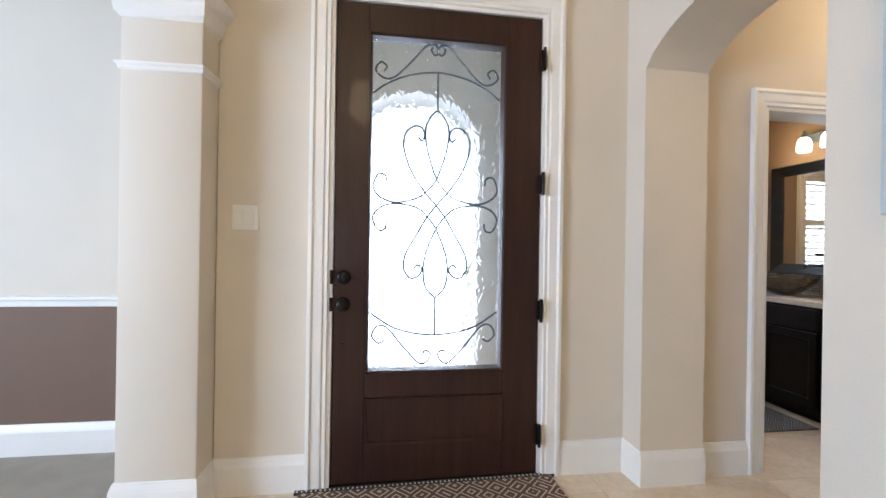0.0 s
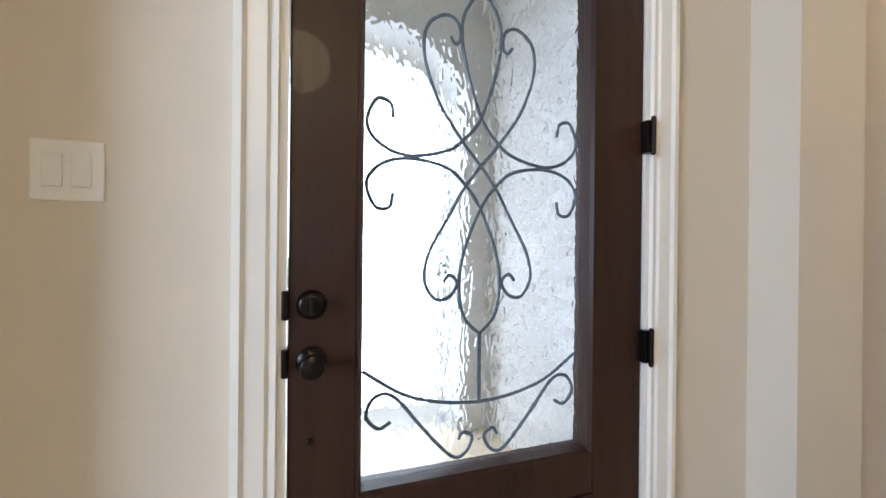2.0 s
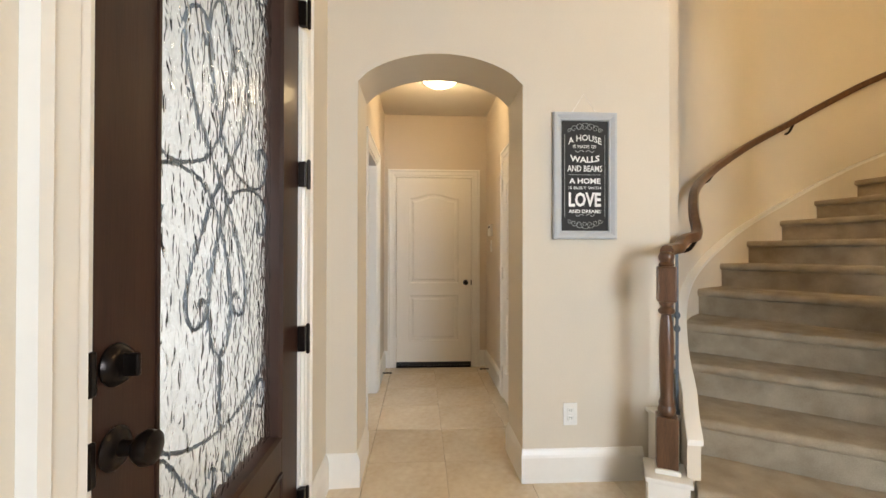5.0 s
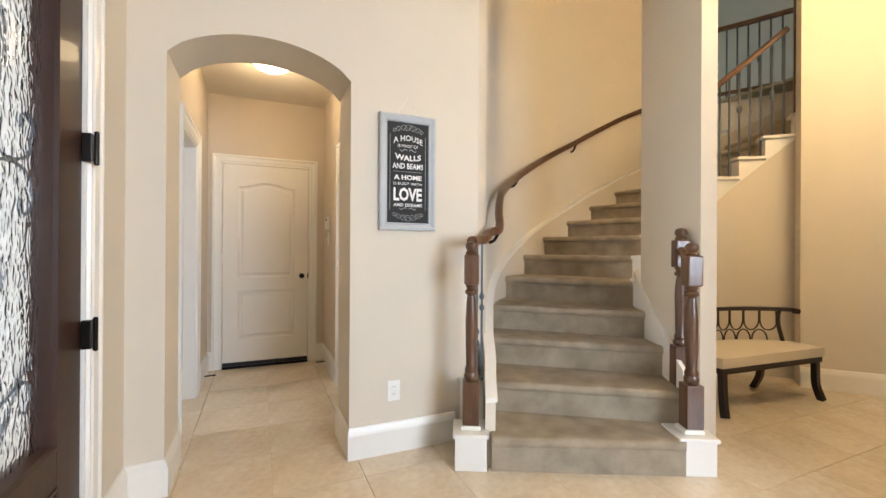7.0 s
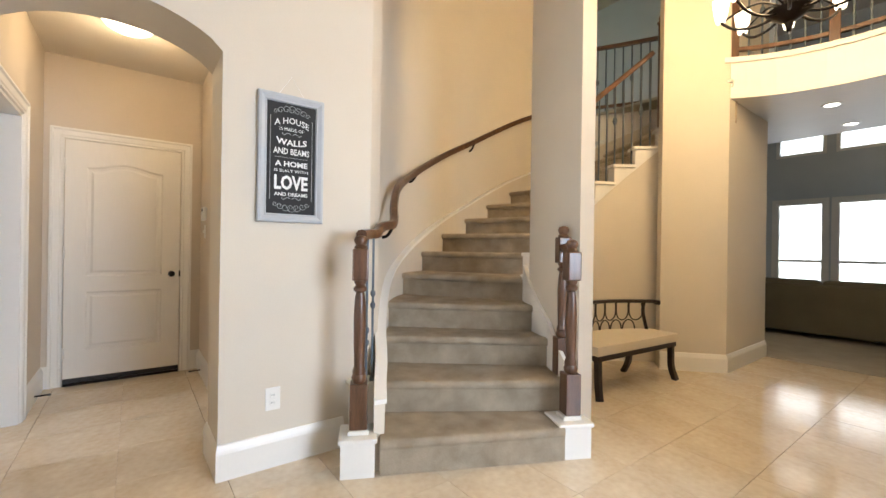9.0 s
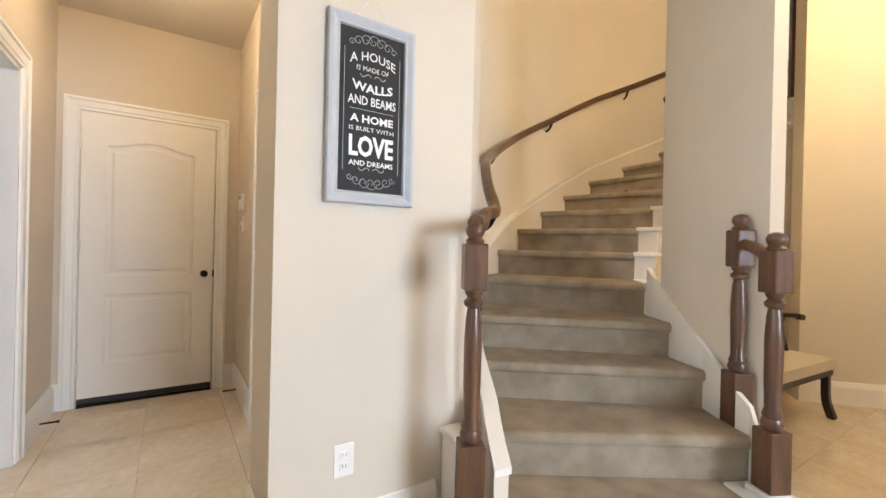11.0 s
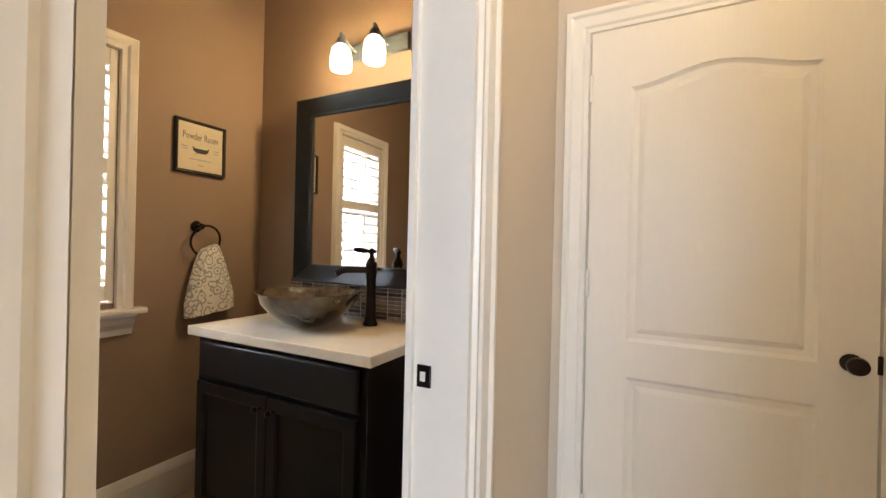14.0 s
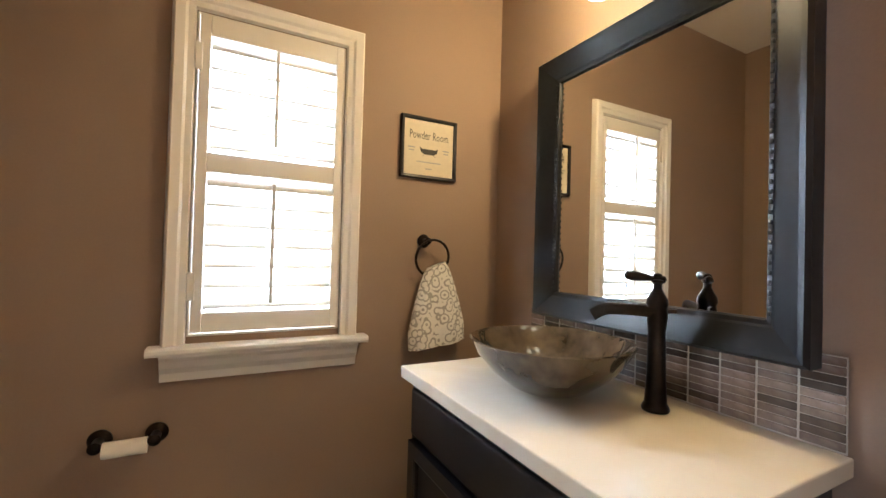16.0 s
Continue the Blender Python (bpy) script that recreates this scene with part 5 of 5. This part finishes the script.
mir = thing("wall_mirror", "large wall mirror in a wide black wooden frame", "mirror")
MY0, MY1, MZ0, MZ1 = 2.657, 3.307, 1.135, 1.885
part("frame", frame_loop(MY0, MY1, MZ0, MZ1, [(0, PWX - 0.022), (0.004, PWX - 0.030), (0.014, PWX - 0.032), (0.020, PWX - 0.036), (0.070, PWX - 0.058), (0.082, PWX - 0.062), (0.090, PWX - 0.052), (0.090, PWX - 0.002), (0, PWX - 0.002)], "x"), MIRRORFRAME, mir)
part("mirror_glass", box(PWX - 0.020, PWX - 0.012, MY0 - 0.003, MY1 + 0.003, MZ0 - 0.003, MZ1 + 0.003), MIRROR, mir, "clear mirror glass")
bead = bmesh.new()
for k in range(34):
    z = MZ0 + 0.011 + k * (MZ1 - MZ0 - 0.022) / 33
    for y in (MY0 - 0.010, MY1 + 0.010):
        box(PWX - 0.038, PWX - 0.031, y - 0.004, y + 0.004, z - 0.005, z + 0.005, 0.002, bead, 1)
tagged(part("beading", bead, MIRRORFRAME, mir, "dark rope beading"), kind="stuff")

vl = thing("vanity_light", "two-shade bronze wall light with glowing frosted glass", "wall light")
part("backplate", box(PWX - 0.02, PWX, 2.75, 3.15, 2.13, 2.21, 0.006), IRON, vl)
for y in (3.05, 2.86):
    arm = part("arm", sweep(spline([(PWX - 0.015, y, 2.17), (PWX - 0.07, y, 2.18), (3.50, y, 2.215), (3.50, y, 2.19)], 5), round_section(0.008, 8), up=(0, 1, 0)), IRON, vl, "", True)
    part("holder", lathe([(0.022, 2.155), (0.026, 2.16), (0.022, 2.185), (0.008, 2.20)], 16, None, Matrix.Translation((3.50, y, 0))), IRON, vl, "", True)
    s = part("shade", lathe([(0.046, 2.045), (0.050, 2.058), (0.049, 2.105), (0.042, 2.14), (0.026, 2.158)], 24, None, Matrix.Translation((3.50, y, 0))), SHADE, vl, "glowing frosted glass shade", True)
    s.visible_shadow = False

# framed print
pic = thing("framed_print", "small black-framed powder room print on the brown wall", "picture", "", (3.305, PWY, 1.70), 0)
part("frame", frame_loop(-0.112, 0.112, -0.112, 0.112, [(0, -0.012), (0.002, -0.020), (0.012, -0.022), (0.014, -0.001), (0, -0.001)]), BLACKWOOD, pic)
part("print", box(-0.113, 0.113, -0.010, -0.002, -0.113, 0.113), PICPAPER, pic, "tan paper print")
lettering("Powder Room", 0.034, 0.175, 0, 0.052, pic, INK, -0.0108)
bt = [(-0.042, 0.004), (-0.03, -0.004), (0.03, -0.004), (0.042, 0.004), (0.036, -0.018), (0.022, -0.024), (0.028, -0.036), (0.02, -0.026), (-0.02, -0.026), (-0.028, -0.036), (-0.022, -0.024), (-0.036, -0.018)]
part("bathtub_drawing", prism(bt, "y", -0.0112, -0.0102), INK, pic)
for x, z, w in ((-0.078, -0.002, 0.03), (-0.078, -0.014, 0.024), (0.078, -0.002, 0.03), (0.078, -0.014, 0.024), (0, -0.058, 0.11), (0, -0.085, 0.03)):
    part("text_bar", box(x - w / 2, x + w / 2, -0.0112, -0.0102, z - 0.0025, z + 0.0025), CHALKGREY, pic)

# towel ring and towel
tr = thing("towel_ring", "black metal towel ring on the brown wall", "towel ring")
part("rosette", lathe([(0.027, 0), (0.028, 0.006), (0.02, 0.014), (0.011, 0.018), (0.010, 0.045), (0.014, 0.05), (0.006, 0.056)], 20, None, Matrix.Translation((3.295, PWY, 1.318)) @ Matrix.Rotation(radians(90), 4, "X")), BRONZE, tr, "", True)
RC = (3.318, PWY - 0.045, 1.25)
part("ring", sweep([(RC[0] + 0.073 * math.cos(a), RC[1] - 0.012 * math.sin(a), RC[2] + 0.073 * math.sin(a)) for a in np.linspace(0, 2 * math.pi, 41)[:-1]], round_section(0.0055, 8), up=(0, 1, 0), closed=True), BRONZE, tr, "", True)
tw = thing("hand_towel", "white hand towel with a grey medallion pattern hanging in a ring", "towel")
bm = bmesh.new()
rows = []
NR, NC = 26, 44
for i in range(NR):
    v = i / (NR - 1)
    z = 1.222 - v * 0.325
    half = 0.038 + 0.085 * min(1, v * 1.25) ** 0.7
    row = []
    for j in range(NC):
        a = 2 * math.pi * j / NC
        fold = 0.014 * math.sin(5 * a + 0.6) * (0.35 + 0.65 * v) + 0.006 * math.sin(11 * a + 3 * v)
        x = 3.338 + (half + fold * 0.4) * math.cos(a) + 0.012 * v
        y = PWY - 0.044 + (0.024 + 0.008 * v + fold * 0.55) * math.sin(a)
        row.append(bm.verts.new((x, min(y, PWY - 0.004), z + 0.014 * math.cos(a) * (1 - v) + 0.016 * v * math.cos(a))))
    rows.append(row)
for i in range(NR - 1):
    for j in range(NC):
        bm.faces.new((rows[i][j], rows[i][(j + 1) % NC], rows[i + 1][(j + 1) % NC], rows[i + 1][j]))
bm.faces.new(rows[0])
bm.faces.new(rows[-1][::-1])
part("cloth", bm, TOWEL, tw, "", True)

# paper holder
tp = thing("toilet_paper_holder", "black two-post toilet paper holder with a nearly empty roll", "paper holder")
for x in (2.265, 2.405):
    part("rosette", lathe([(0.030, 0), (0.031, 0.006), (0.024, 0.014), (0.014, 0.02), (0.013, 0.06), (0.017, 0.068), (0.008, 0.075)], 20, None, Matrix.Translation((x, PWY, 0.69)) @ Matrix.Rotation(radians(90), 4, "X")), BRONZE, tp, "", True)
part("roll_bar", sweep([(2.265, PWY - 0.06, 0.69), (2.405, PWY - 0.06, 0.69)], round_section(0.008, 10)), BRONZE, tp, "", True)
part("paper_roll", sweep([(2.282, PWY - 0.06, 0.678), (2.388, PWY - 0.06, 0.678)], round_section(0.023, 20)), PAPER, tp, "thin white paper roll", True)

br = thing("bath_rug", "dark patterned rug on the powder room floor", "rug", "", (2.62, 2.80, 0))
part("pile", box(-0.40, 0.42, -0.25, 0.60, 0.002, 0.014, 0.004), RUG2, br)

fit_room((mir, vl), "wall", -0.005)
fit_room((win, pic, tr, tw, tp), "wall", -0.038, -0.009)
fit_room((van, ct), "floor")
fit_room((bowl, fa, splash), "counter")
PWX, PWY, WX0, WX1, WZ0, WZ1 = ROOM

# ---- outside ----
struct("ground", box(-160, 160, -160, 160, -0.35, -0.18), GRASS, "lawn in front of the house")
struct("porch_floor", box(-0.9, 1.42, 2.43, 4.05, -0.30, -0.03), CONCRETE, "concrete porch floor")
# pale ground added beyond the path, so sunlight on it whitens the openings
struct("bright_ground_front", box(-4.0, 7.0, 4.05, 15.9, -0.25, -0.165), CONCRETE, "front path with added pale concrete ground to whiten the view outside")
struct("road", box(-120, 120, 16, 23, -0.25, -0.165), ROADM, "asphalt street")
AX0, AX1 = -0.25, 0.86
arch = [(-0.9, -0.2), (AX0, -0.2), (AX0, 2.12)]
for i in range(1, 16):
    a = math.pi * (1 - i / 16)
    arch.append(((AX0 + AX1) / 2 + (AX1 - AX0) / 2 * math.cos(a), 2.12 + 0.45 * math.sin(a)))
arch += [(AX1, 2.12), (AX1, -0.2), (1.42, -0.2), (1.42, 3.2), (-0.9, 3.2)]
struct("wall_porch_arch", prism(arch, "y", 3.68, 4.05), STONE, "pale stone porch arch")
struct("wall_porch_east", box(1.06, 1.42, 2.445, 3.676, -0.2, 3.2), MORTAR, "mortar behind the porch bricks")
struct("ceiling_porch", box(-0.9, 1.42, 2.445, 4.05, 3.2, 3.3), TRIM, "white porch ceiling")
# glowing panels added so the openings look out on overexposed white
sky_glow = glow("white_sky_glow", (0.95, 0.98, 1.0), 2.2)
struct("backdrop", box(-14, 16, -24.1, -24, -0.15, 14), sky_glow, "glowing white backdrop in place of the sky behind the house")
struct("backdrop", box(-90, 90, 60, 60.1, -0.18, 60), sky_glow, "glowing white backdrop in place of the sky over the street")
# made-up pale ground that bounces sun to brighten the living room windows
struct("bright_ground_back", box(-8, 10, -30, -9.6, -0.2, -0.15), CONCRETE, "pale concrete ground added behind the house to brighten the living room windows")


def tree(x, y, h, seed):
    rnd = random.Random(seed)
    t = thing("tree", "leafy green street tree seen through the glass", "tree", "street trees", (x, y, -0.18))
    part("trunk", lathe([(0.16, 0), (0.12, 0.5), (0.09, h * 0.5), (0.04, h * 0.8)], 10), BARK, t, "", True)
    bm = bmesh.new()
    for k in range(900):
        a, u = rnd.uniform(0, 6.283), rnd.uniform(-1, 1)
        r = h * 0.32 * rnd.uniform(0.35, 1.0) * (1 + 0.25 * math.sin(3 * a + 2 * u))
        c = Vector((r * math.cos(a) * math.sqrt(1 - u * u), r * math.sin(a) * math.sqrt(1 - u * u), h * 0.68 + r * u * 0.9))
        m = Euler((rnd.uniform(0, 6), rnd.uniform(0, 6), rnd.uniform(0, 6))).to_matrix()
        s = rnd.uniform(0.10, 0.2)
        bm.faces.new([bm.verts.new(c + m @ Vector(q) * s) for q in ((-1, 0, 0), (0, -0.6, 0.1), (1, 0, 0), (0, 0.6, 0.1))])
    part("crown", bm, LEAF, t)


tree(-4.5, 13, 5.0, 3)

tree(-11, 27, 7, 7)

# porch bricks on the side wall seen through the glass
me = bpy.data.meshes.new("brick")
bm = box(-0.008, 0.004, 0.004, 0.196, 0.004, 0.060, 0.003, None, 1)
bm.to_mesh(me)
bm.free()
me.materials.append(BRICK)
pe = bpy.data.objects["wall_porch_east"]
for r in range(40):
    for c in range(6):
        y = 2.45 + c * 0.2 + (0.1 if r % 2 else 0)
        if y > 3.48:
            continue
        o = new("brick", me)
        o.location = (1.06, y, -0.03 + r * 0.066)
        o.parent = pe

# ---- floor tiles ----
fl = bpy.data.objects["floor_subfloor"]
TS = 0.455
me = bpy.data.meshes.new("floor_tile")
bm = box(0.001, TS - 0.001, 0.001, TS - 0.001, -0.012, 0.0, 0.0008, None, 1)
bm.to_mesh(me)
bm.free()
me.materials.append(TILE)
for i in range(-3, 8):
    for j in range(-10, 9):
        x, y = 0.25 + i * TS, 0.21 + j * TS
        if x < -1.2 or x > 3.6 or y > PWY or y < -4.35:
            continue
        if x > 1.9 and y < 0.3:
            continue
        o = new("tile", me)
        o.location = (x, y, 0)
        o.parent = fl
